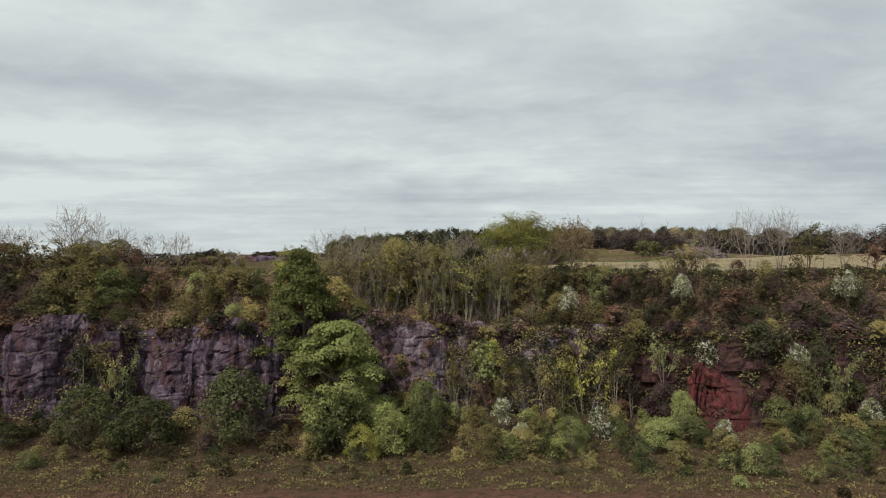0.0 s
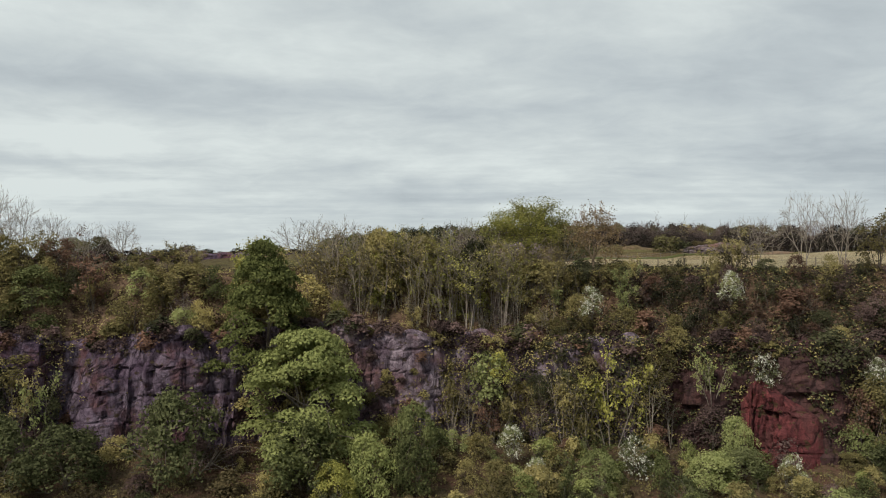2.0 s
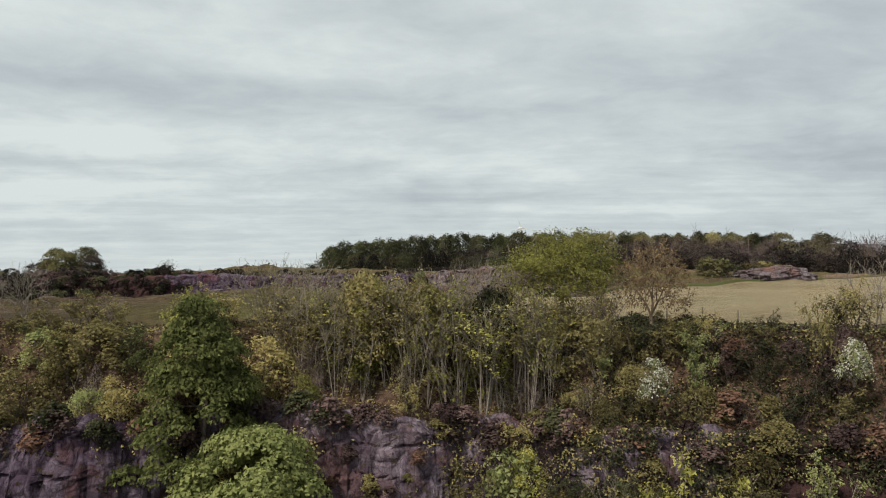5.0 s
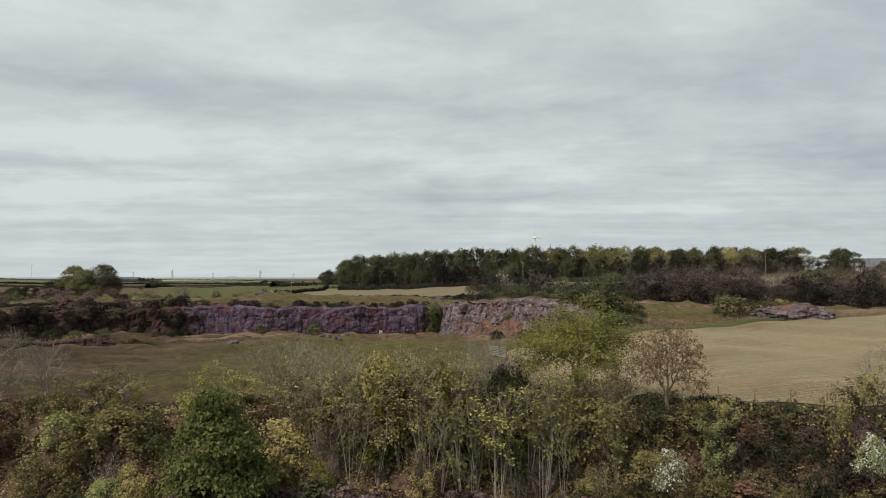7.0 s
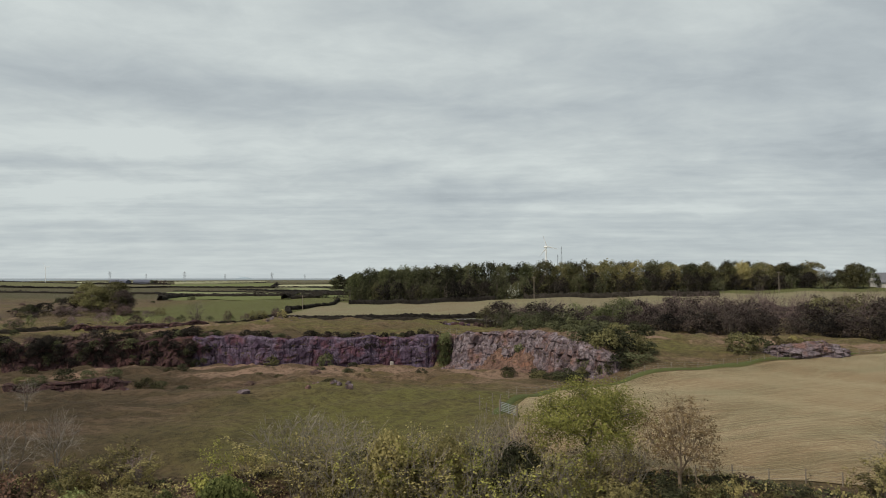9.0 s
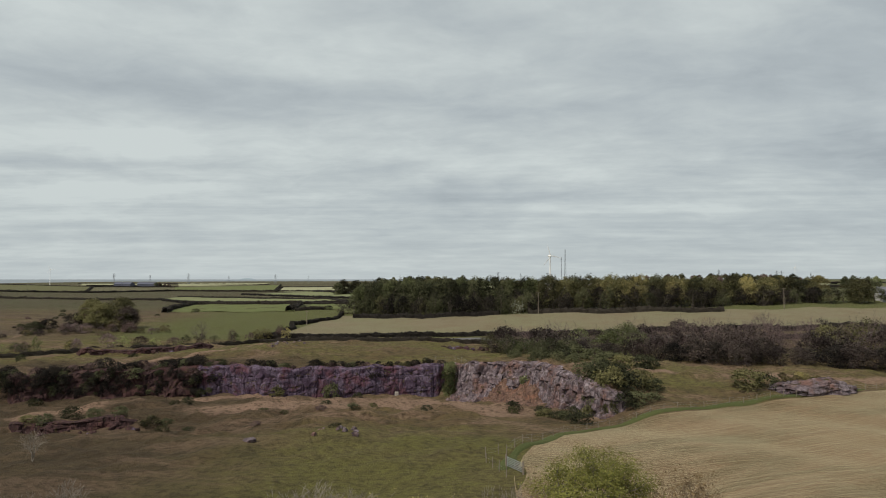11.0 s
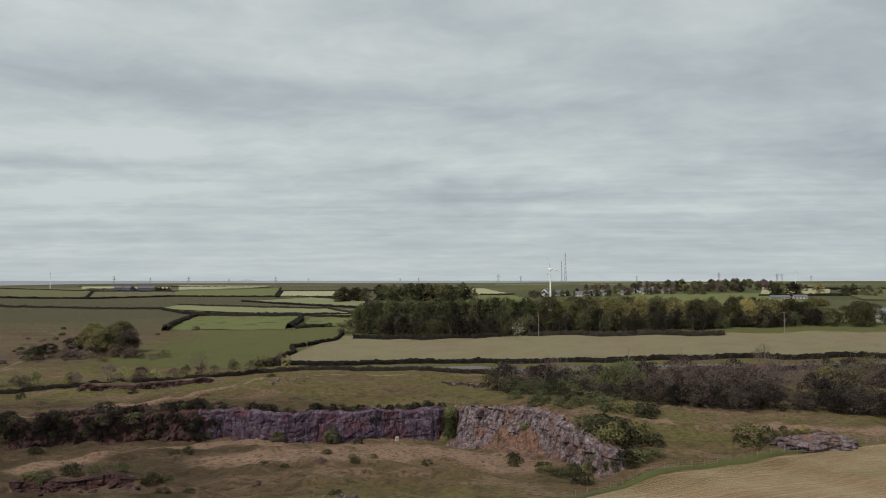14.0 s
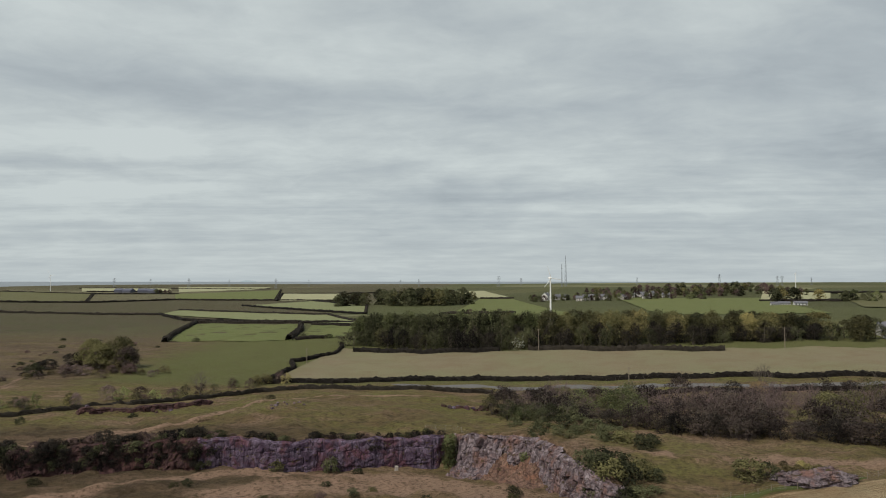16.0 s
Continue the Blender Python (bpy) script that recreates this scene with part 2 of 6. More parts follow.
def ground_material(name, wear=False):
    """Rough pasture: olive grass, brown tussocks, bare red-brown earth; greener meadow between cliff and pit, red dirt on the low floor.
    With wear, the mesh's own wear mask lays bare earth over it."""
    m, n = material(name)
    p = n.add("ShaderNodeNewGeometry").outputs["Position"]
    xyz = n.add("ShaderNodeSeparateXYZ", {"Vector": p})
    nz = n.add("ShaderNodeSeparateXYZ", {"Vector": n.add("ShaderNodeNewGeometry").outputs["Normal"]}).outputs["Z"]
    big = n.noise(p, 0.05, 6.0, 0.65, 0.6)
    mid = n.noise(p, 0.30, 7.0, 0.7, 0.3)
    tuft = n.noise(n.mapping(p, (1.0, 1.4, 1.0)), 0.95, 6.0, 0.75)
    fine = n.noise(p, 3.2, 5.0, 0.75)
    patch = n.noise(n.mapping(p, (0.045, 0.11, 0.05), (2, 5, 0)), 1.0, 7.0, 0.66, 0.8)
    x2 = n.math("MULTIPLY_ADD", xyz.outputs["X"], 0.002, 0.5)
    y1 = n.math("ADD", n.math("MULTIPLY", xyz.outputs["Y"], 0.001), n.math("MULTIPLY_ADD", big, 0.02, -0.01))
    green = n.ramp(y1, [(0.099, 0.0), (0.103, 1.0), (0.138, 1.0), (0.152, 0.40), (0.186, 0.30), (0.202, 0.95), (0.265, 0.95), (0.285, 1.0), (0.6, 1.0)])
    east = n.math("MULTIPLY", n.ramp(x2, [(0.536, 0.0), (0.552, 0.9)]), n.ramp(y1, [(0.140, 0.0), (0.148, 1.0)]))
    green = n.math("MAXIMUM", green, east)
    west = n.math("MULTIPLY", n.ramp(x2, [(0.16, 1.0), (0.26, 0.0)]), n.ramp(y1, [(0.26, 0.0), (0.29, 1.0)]))
    far_west = n.math("MULTIPLY", n.ramp(x2, [(0.41, 1.0), (0.46, 0.0)]), n.ramp(y1, [(0.20, 1.0), (0.21, 0.0)]))
    green = n.math("MULTIPLY", green, n.math("SUBTRACT", 1.0, n.math("MAXIMUM", n.math("MULTIPLY", west, 0.4), n.math("MULTIPLY", far_west, 0.7))))
    green = n.math("MULTIPLY", green, n.math("MAXIMUM", n.math("MAXIMUM", n.ramp(patch, [(0.42, 1.0), (0.60, 0.30)]), n.math("MULTIPLY", n.ramp(y1, [(0.138, 0.95), (0.150, 0.0)]), n.ramp(x2, [(0.40, 0.3), (0.45, 1.0)]))), n.math("MULTIPLY", n.ramp(y1, [(0.270, 0.0), (0.295, 0.85)]), n.ramp(x2, [(0.2, 0.0), (0.27, 1.0)]))))
    heath = n.mix(n.ramp(mid, [(0.38, 0.0), (0.62, 1.0)]), (0.168, 0.100, 0.066), (0.088, 0.049, 0.038))
    grass = n.mix(n.ramp(tuft, [(0.38, 0.0), (0.62, 1.0)]), (0.166, 0.160, 0.044), (0.090, 0.084, 0.030))
    col = n.mix(green, heath, grass)
    col = n.mix(n.ramp(mid, [(0.52, 0.0), (0.66, 0.7)]), col, (0.050, 0.040, 0.020))
    worn = n.ramp(n.noise(n.mapping(p, (0.035, 0.10, 0.05), (4, 9, 0)), 1.0, 7.0, 0.68, 0.6), [(0.50, 0.0), (0.57, 0.95)])
    worn = n.math("MULTIPLY", worn, n.math("SUBTRACT", 1.0, n.math("MULTIPLY", far_west, 0.6)))
    worn = n.math("MAXIMUM", n.math("MULTIPLY", worn, n.math("SUBTRACT", 1.0, n.math("MULTIPLY", green, 0.95))), n.math("MULTIPLY", n.ramp(nz, [(0.80, 1.0), (0.93, 0.0)]), n.ramp(tuft, [(0.36, 1.0), (0.6, 0.3)])))
    earth = n.mix(n.ramp(tuft, [(0.4, 0.0), (0.62, 1.0)]), (0.300, 0.205, 0.145), (0.165, 0.092, 0.070))
    # brown western heath, darkened further in place of the lens's dim corner
    col = n.mix(n.math("MULTIPLY", far_west, 0.75), col, n.mix(n.ramp(mid, [(0.4, 0.0), (0.6, 1.0)]), (0.062, 0.047, 0.028), (0.036, 0.025, 0.019)))
    col = n.mix(worn, col, earth)
    plots = n.add("ShaderNodeTexVoronoi", {"Vector": n.mapping(p, (0.0032, 0.0021, 0.0)), "Scale": 1.0}).outputs["Color"]
    tone = n.add("ShaderNodeRGBToBW", {"Color": plots}).outputs[0]
    farm = n.ramp(tone, [(0.25, (0.064, 0.074, 0.032)), (0.5, (0.084, 0.098, 0.040)), (0.7, (0.105, 0.102, 0.050)), (0.8, (0.19, 0.195, 0.105))])
    col = n.mix(n.ramp(n.math("MULTIPLY", xyz.outputs["Y"], 0.0002), [(0.080, 0.0), (0.10, 1.0)]), col, farm)
    low = n.ramp(n.math("MULTIPLY", xyz.outputs["Z"], 0.08), [(0.35, 1.0), (0.9, 0.0)])
    dirt = n.mix(n.ramp(mid, [(0.4, 0.0), (0.6, 1.0)]), (0.125, 0.064, 0.050), (0.066, 0.050, 0.031))
    raw = n.ramp(n.math("ADD", n.math("MULTIPLY", xyz.outputs["Y"], 0.01), n.math("MULTIPLY_ADD", mid, 0.12, -0.06)), [(0.665, 1.0), (0.70, 0.0)])
    dirt = n.mix(raw, dirt, n.mix(n.ramp(tuft, [(0.4, 0.0), (0.6, 1.0)]), (0.175, 0.085, 0.066), (0.105, 0.046, 0.040)))
    col = n.mix(low, col, dirt)
    if wear:
        mask = n.add("ShaderNodeAttribute")
        mask.attribute_name = "wear"
        edge = n.math("ADD", mask.outputs["Fac"], n.math("MULTIPLY_ADD", mid, 1.1, -0.62))
        col = n.mix(n.ramp(edge, [(0.26, 0.0), (0.62, 1.0)]), col, n.mix(n.ramp(tuft, [(0.35, 0.0), (0.65, 1.0)]), (0.345, 0.228, 0.165), (0.225, 0.140, 0.105)))
    col = n.mix(n.math("MULTIPLY", n.ramp(tuft, [(0.50, 0.0), (0.62, 0.75)]), n.math("SUBTRACT", 1.0, n.math("MULTIPLY", green, 0.45))), col, (0.034, 0.027, 0.014))
    pasture = n.math("MULTIPLY", n.ramp(y1, [(0.278, 0.0), (0.292, 0.9)]), n.ramp(x2, [(0.20, 0.0), (0.25, 1.0)]))
    pasture = n.math("MULTIPLY", pasture, n.ramp(n.math("MULTIPLY", xyz.outputs["Y"], 0.001), [(0.42, 1.0), (0.50, 0.0)]))
    col = n.mix(pasture, col, n.mix(n.ramp(mid, [(0.35, 0.0), (0.65, 1.0)]), (0.105, 0.124, 0.040), (0.100, 0.104, 0.042)))
    col = n.mix(n.math("MULTIPLY", west, n.ramp(patch, [(0.42, 0.1), (0.56, 0.75)])), col, n.mix(n.ramp(mid, [(0.4, 0.0), (0.6, 1.0)]), (0.098, 0.080, 0.050), (0.070, 0.044, 0.044)))
    col = n.mix(n.math("MULTIPLY", fine, 0.6), col, (0.030, 0.023, 0.012))
    finish(n, col, 0.95, n.math("ADD", n.math("MULTIPLY", fine, 0.7), n.math("ADD", n.math("MULTIPLY", mid, 2.0), n.math("MULTIPLY", tuft, 1.5))), 1.0, 0.45, 0.1, 0.08, (0.62, 0.54, 0.28))
    return m


def field_material(name, a, b, stripe=None, turn=0.0, tone=0.35):
    """A sown or grazed field: two tones of crop, faint drill lines."""
    m, n = material(name)
    p = n.add("ShaderNodeNewGeometry").outputs["Position"]
    big = n.noise(p, 0.03, 5.0, 0.6)
    fine = n.noise(p, 1.8, 5.0, 0.7)
    col = n.mix(n.ramp(big, [(0.35, 0.0), (0.65, 1.0)]), a, b)
    h = fine
    if not stripe:
        mid = n.noise(n.mapping(p, (0.10, 0.16, 0.1)), 1.0, 7.0, 0.7, 0.4)
        col = n.mix(n.ramp(mid, [(0.45, 0.0), (0.68, 0.6)]), col, (b[0] * 0.80, b[1] * 0.66, b[2] * 0.62))
    else:
        along = n.mapping(p, rot=(0, 0, -turn))
        q = n.mapping(along, (0.012, 1.0, 0.0))
        st = n.noise(q, stripe, 4.0, 0.65)
        col = n.mix(n.ramp(st, [(0.42, 0.0), (0.58, 0.85)]), col, (a[0] * 0.60, a[1] * 0.50, a[2] * 0.46))
        mid = n.noise(n.mapping(along, (0.06, 0.4, 0.3)), 1.0, 7.0, 0.75)
        col = n.mix(n.ramp(mid, [(0.43, 0.0), (0.62, 0.7)]), col, (b[0] * 0.66, b[1] * 0.57, b[2] * 0.50))
        patch = n.noise(n.mapping(along, (0.035, 0.11, 0.1)), 1.0, 6.0, 0.72, 0.6)
        col = n.mix(n.ramp(patch, [(0.47, 0.0), (0.56, 0.9)]), col, (a[0] * 0.40, a[1] * 0.42, a[2] * 0.30))
        h = n.math("ADD", fine, st)
    col = n.mix(n.math("MULTIPLY", fine, tone), col, tuple(x * 0.5 for x in a))
    finish(n, col, 0.95, h, 0.7, 0.25, 0.1, 1.0 if stripe else 0.15, (0.98, 0.86, 0.54) if stripe else (0.5, 0.55, 0.25))
    return m


GROUND = ground_material("rough_pasture", True)
TRACK = ground_material("worn_pasture", True)
F_GRASS = field_material("pasture_green", (0.090, 0.106, 0.036), (0.108, 0.118, 0.042))
F_BRIGHT = field_material("young_crop", (0.150, 0.165, 0.082), (0.170, 0.180, 0.092))
F_PALE = field_material("pale_crop", (0.30, 0.295, 0.185), (0.25, 0.25, 0.15))
F_HAY = field_material("cut_hay", (0.192, 0.122, 0.070), (0.228, 0.158, 0.088), 1.5, radians(21), 0.75)
F_SOIL = field_material("sown_soil", (0.150, 0.140, 0.082), (0.158, 0.130, 0.086), None, 0.0, 0.3)
F_VERGE = field_material("verge_grass", (0.058, 0.070, 0.024), (0.075, 0.084, 0.030))
F_DULL = field_material("dull_pasture", (0.082, 0.080, 0.036), (0.098, 0.090, 0.044))
TARMAC = plain("tarmac", (0.112, 0.108, 0.104), (0.085, 0.082, 0.080), 1.5, 0.85, 0.2, 0.03)
SCREE = rock_material("orange_scree", (0.300, 0.195, 0.145), (0.205, 0.118, 0.085), (0.080, 0.048, 0.042), (0.250, 0.125, 0.080))


# ---- lie of the land ----
def lattice(rows, cols, table):
    R, C, T = np.array(rows, float), np.array(cols, float), np.array(table, float)

    def at(u, v):
        u, v = np.clip(u, R[0], R[-1]), np.clip(v, C[0], C[-1])
        i = np.clip(np.searchsorted(R, u, side="right") - 1, 0, len(R) - 2)
        j = np.clip(np.searchsorted(C, v, side="right") - 1, 0, len(C) - 2)
        a, b = (u - R[i]) / (R[i + 1] - R[i]), (v - C[j]) / (C[j + 1] - C[j])
        a, b = a * a * (3 - 2 * a) * 0.6 + a * 0.4, b * b * (3 - 2 * b) * 0.6 + b * 0.4
        return T[i, j] * (1 - a) * (1 - b) + T[i + 1, j] * a * (1 - b) + T[i, j + 1] * (1 - a) * b + T[i + 1, j + 1] * a * b
    return at


# heights by distance ahead (rows) and across (columns): the meadow with the pit floor, the higher land, the far country by bearing
MEADOW = lattice((98, 115, 135, 155, 175, 192), (-90, -50, -20, 5, 25, 50, 90),
                 ((18.5, 20, 20.3, 20.3, 20.3, 20.3, 20.5), (18.5, 21, 21.5, 21.3, 21, 21.2, 21.5), (18.5, 21.5, 22.6, 22, 21.8, 22.2, 22.8),
                  (18.3, 18.8, 21.2, 21, 21.7, 23, 24), (18.8, 20, 19.8, 20, 21, 24, 24.5), (19, 19, 19, 19, 20, 24, 25)))
UPPER = lattice((150, 180, 200, 225, 260, 300, 350, 400), (-130, -90, -50, -20, 10, 40, 80, 140),
                ((20, 20, 21, 21, 27.4, 22.8, 23.6, 24), (23, 24, 25, 25.2, 27.2, 26, 25, 25), (23.5, 24.5, 25.5, 25, 26.4, 26, 25.5, 26), (23.5, 24, 27, 26.5, 25.5, 25, 25.5, 26),
                 (23, 23.3, 24.5, 24.5, 23.5, 24, 26, 27), (24, 23.5, 23.5, 24, 24.5, 26, 28, 30), (26, 25.5, 25.5, 27, 29, 30.5, 32, 34), (27, 27, 28, 30, 31, 32, 34, 36)))
FAR = lattice((400, 700, 1100, 1600, 2200, 3000, 4000, 4900), (-0.8, -0.5, -0.3, 0, 0.2, 0.5, 0.8),
              ((27, 27, 27.5, 31, 33, 36, 36), (26, 23, 24, 27, 33, 37, 40), (32, 25, 25, 28, 33, 37, 40), (40, 30, 27, 32, 37, 40, 44),
               (36, 33, 30, 38, 42, 45, 46), (28, 42, 37, 40, 46, 52, 46), (20, 40, 43, 44, 50, 54, 50), (10, 20, 20, 20, 20, 20, 20)))
MOUNDS = ((-20, 138, 5.5, 3.5, 1.1), (-36, 158, 16, 3, 0.9), (-66, 156, 12, 5, 0.8), (-28, 216, 12, 7, 0.8), (-48, 219, 9, 6, 0.9), (38, 170, 9, 4, 0.7), (-146, 315, 16, 9, 2.0), (2, 120, 9, 4, 0.4), (-42, 172, 14, 2.5, 0.7), (360, 1300, 190, 150, 9), (195, 1800, 120, 140, 9))
# low steps in the ground: from (x, y) to (x, y), height, depth of the shelf
LEDGES = ((-70, 139, -40, 137, 0.7, 6), (-60, 163, -34, 160, 0.9, 8), (-46, 178, -22, 180, 0.9, 6), (-24, 156, 2, 158, 0.8, 7), (-36, 149, -16, 150, 0.6, 6), (-12, 168, 5, 165, 0.7, 6), (-78, 168, -58, 172, 1.0, 8), (-90, 146, -70, 145, 0.9, 7), (-84, 208, -50, 210, 0.7, 8), (-40, 238, 0, 240, 0.9, 9), (-70, 250, -44, 252, 0.8, 8), (28, 176, 46, 172, 0.7, 6), (-79, 153.0, -53, 154.0, 1.5, 9), (-108, 223.0, -70, 237.0, 1.5, 12), (-33, 166.5, -14, 165, 0.8, 10), (-52, 144, -38, 146, 0.7, 8))
PIT_X = np.array([-400, -95, -64, -41, -9, -4, 0, 6, 11, 14.5, 17, 19.5, 22, 30, 400.0])
PIT_Y = np.array([150, 184, 193, 190.5, 197, 197, 194.5, 192.5, 188.5, 181, 172, 164, 160, 163, 163.0])
CLIFF_X = np.array([-400, -60, -45, -24, -6, 5, 17, 28, 34, 45, 60, 400.0])
CLIFF_Y = np.array([88, 89, 90, 91.5, 94, 94, 93, 89, 87, 88, 88, 88.0])


def smooth(a, b, v):
    t = np.clip((v - a) / (b - a), 0, 1)
    return t * t * (3 - 2 * t)


def cliff_y(x):
    return np.interp(x, CLIFF_X, CLIFF_Y) + 0.8 * np.sin(x * 0.31) + 0.5 * np.sin(x * 0.83 + 1)


def brow(x):
    """How far the rock rises above its usual height."""
    return np.interp(x, [-400, -62, -54, -45, -40, -35, -26, -19, -10, -3, 2, 8, 400], [0, 0.5, 2.2, 1.8, 0.2, 0.4, 1.0, 1.3, 1.5, 1.2, 0.4, 0, 0])


def pit_y(x):
    return np.interp(x, PIT_X, PIT_Y) + 0.7 * np.sin(x * 0.37 + 2)


def pit_side(x, y):
    """Metres behind the rim of the upper quarry (negative: on its floor)."""
    steep = np.where((x > -4) & (x < 22), 0.5, 1.0)
    return (y - pit_y(x)) * steep


def hummock(x, y):
    """Rough ground of the old workings, away from the mown field."""
    rough = smooth(110, 135, y) * smooth(262, 240, y) * np.where(y < 172, smooth(6, -3, x), 1.0)
    a = np.sin(x * 0.62 + 2.2 * np.sin(y * 0.23 + 0.4)) * np.sin(y * 0.71 + 1.6 * np.sin(x * 0.19))
    b = np.sin(x * 1.25 + y * 0.35 + 1.4 * np.sin(y * 0.5)) * np.sin(y * 1.1 - x * 0.22)
    return rough * (0.50 * np.maximum(a, -0.2) + 0.20 * b)


def ripple(x, y):
    return (np.sin(x * 0.21 + 1.3 * np.sin(y * 0.13)) * np.sin(y * 0.17 + 0.8) * 0.35 + np.sin(x * 0.53 + y * 0.41) * 0.12 * np.sin(x * 0.07 + 1) + np.sin(x * 0.9 - y * 0.7 + 2 + np.sin(x * 0.3)) * 0.09 * np.sin(y * 0.11) ** 2) + hummock(x, y)


def land(x, y):
    x, y = np.asarray(x, float), np.asarray(y, float)
    s = y - cliff_y(x)
    near = 3 * smooth(-13, -1, s) + (9.5 + brow(x)) * smooth(-0.6, 1.0, s) + 1.0 * smooth(1, 3, s) + (6.2 - brow(x)) * smooth(1.5, 8.0, s)
    far_w = smooth(380, 440, y)
    upper = UPPER(y, x) * (1 - far_w) + FAR(y, x / np.maximum(y, 50)) * far_w
    east = smooth(19, 29, x)
    rim = smooth(-0.5, 0.9, pit_side(x, y)) * (1 - east) + east * smooth(140, 175, y)
    high = MEADOW(y, x) * (1 - rim) + upper * rim
    for mx, my, rx, ry, mh in MOUNDS:
        high = high + mh * np.exp(-((x - mx) / rx) ** 2 - ((y - my) / ry) ** 2)
    for xa, ya, xb, yb, lh, fade in LEDGES:
        u = (x - xa) / (xb - xa)
        d = y - (ya + (yb - ya) * np.clip(u, 0, 1) + 0.9 * np.sin(x * 0.5))
        high = high + lh * smooth(0, 0.15, u) * smooth(1, 0.85, u) * smooth(-0.3, 0.6, d) * smooth(fade, fade * 0.3, d)
    k = smooth(4, 10, s)
    return near * (1 - k) + high * k + ripple(x, y) * np.where(y > 100, 1.0, 0.5) * smooth(4500, 3000, y)


def ground_z(x, y):
    return float(land(x, y))


def mesh_object(name, verts, faces, mats, parent=None, smooth_faces=False):
    me = bpy.data.meshes.new(name)
    me.from_pydata([tuple(v) for v in verts], [], [tuple(f) for f in faces])
    for m in mats if isinstance(mats, (list, tuple)) else [mats]:
        me.materials.append(m)
    if smooth_faces:
        me.shade_smooth()
    me.update()
    ob = new(name, me)
    ob.parent = parent
    return ob


def grid_faces(nu, nv):
    i = np.arange((nu - 1) * (nv - 1))
    a = (i // (nv - 1)) * nv + i % (nv - 1)
    return np.stack([a, a + nv, a + nv + 1, a + 1], 1)


def spaced(parts):
    out = []
    for a, b, d in parts:
        out += list(np.arange(a, b, d))
    return np.array(out + [parts[-1][1]])


xs = spaced([(-5000, -1500, 350), (-1500, -400, 25), (-400, -130, 8), (-130, -85, 2), (-85, 85, 1.4), (85, 130, 2), (130, 400, 8), (400, 1500, 25), (1500, 5000, 350)])
ys = spaced([(-4500, -500, 500), (-500, 50, 50), (50, 84, 1.5), (84, 104, 0.7), (104, 140, 2), (140, 205, 1.2), (205, 300, 3), (300, 460, 6), (460, 900, 20), (900, 2000, 50), (2000, 4900, 100)])
X, Y = np.meshgrid(xs, ys, indexing="ij")
Z = land(X, Y)
TRACKS = {
    "quarry_track": (((-82, 168), (-71, 174), (-54, 186), (-43, 187.5), (-14, 183), (-3, 178)), 14.0),
    "bare_patch": (((-46, 170), (-34, 174), (-20, 175), (-8, 176), (2, 172), (5, 166)), 22.0),
    "knoll_track": (((-158, 262), (-160, 275), (-164, 292), (-168, 313), (-162, 326)), 4.5),
    "hill_track": (((-112, 182), (-98, 186), (-74, 202), (-64, 213), (-60, 236), (-40, 252), (-11, 258)), 5.0),
    "east_track": (((34, 178), (50, 176.5), (72, 177), (140, 196)), 11.0),
}


def wear_at(x, y):
    """How far feet and wheels have worn the ground away."""
    m = np.zeros_like(x)
    for pts, wide in TRACKS.values():
        for (ax, ay), (bx, by) in zip(pts, pts[1:]):
            dx, dy = bx - ax, by - ay
            t = np.clip(((x - ax) * dx + (y - ay) * dy) / (dx * dx + dy * dy), 0, 1)
            m = np.maximum(m, np.clip(1.1 - 2.2 * np.hypot(x - ax - t * dx, y - ay - t * dy) / wide, 0, 1))
    return m


ground = mesh_object("ground", np.stack([X, Y, Z], -1).reshape(-1, 3), grid_faces(len(xs), len(ys)), GROUND, smooth_faces=True)
ground.data.attributes.new("wear", "FLOAT", "POINT").data.foreach_set("value", wear_at(X, Y).astype(np.float32).ravel())
tagged(ground, "rough olive pasture and red quarry earth over rolling land", "ground", kind="structure")


def drape(name, corners, mat, label, lift=0.05, step=3.0):
    """A field laid on the land inside a plan quadrilateral."""
    c = [np.array(p, float) for p in corners]
    nu = int(max(2, min(70, np.linalg.norm(c[1] - c[0]) / step))) + 1
    nv = int(max(2, min(70, np.linalg.norm(c[3] - c[0]) / step))) + 1
    U, V = np.meshgrid(np.linspace(0, 1, nu), np.linspace(0, 1, nv), indexing="ij")
    P = [c[0][k] * (1 - U) * (1 - V) + c[1][k] * U * (1 - V) + c[2][k] * U * V + c[3][k] * (1 - U) * V for k in (0, 1)]
    Zf = land(P[0], P[1]) + lift
    ob = mesh_object(name, np.stack([P[0], P[1], Zf], -1).reshape(-1, 3), grid_faces(nu, nv), mat, smooth_faces=True)
    return tagged(ob, label, "field", kind="structure")


# ---- rock faces ----
def hash01(i, j, k=0):
    v = np.sin(i * 127.1 + j * 311.7 + k * 74.7) * 43758.5453
    return v - np.floor(v)


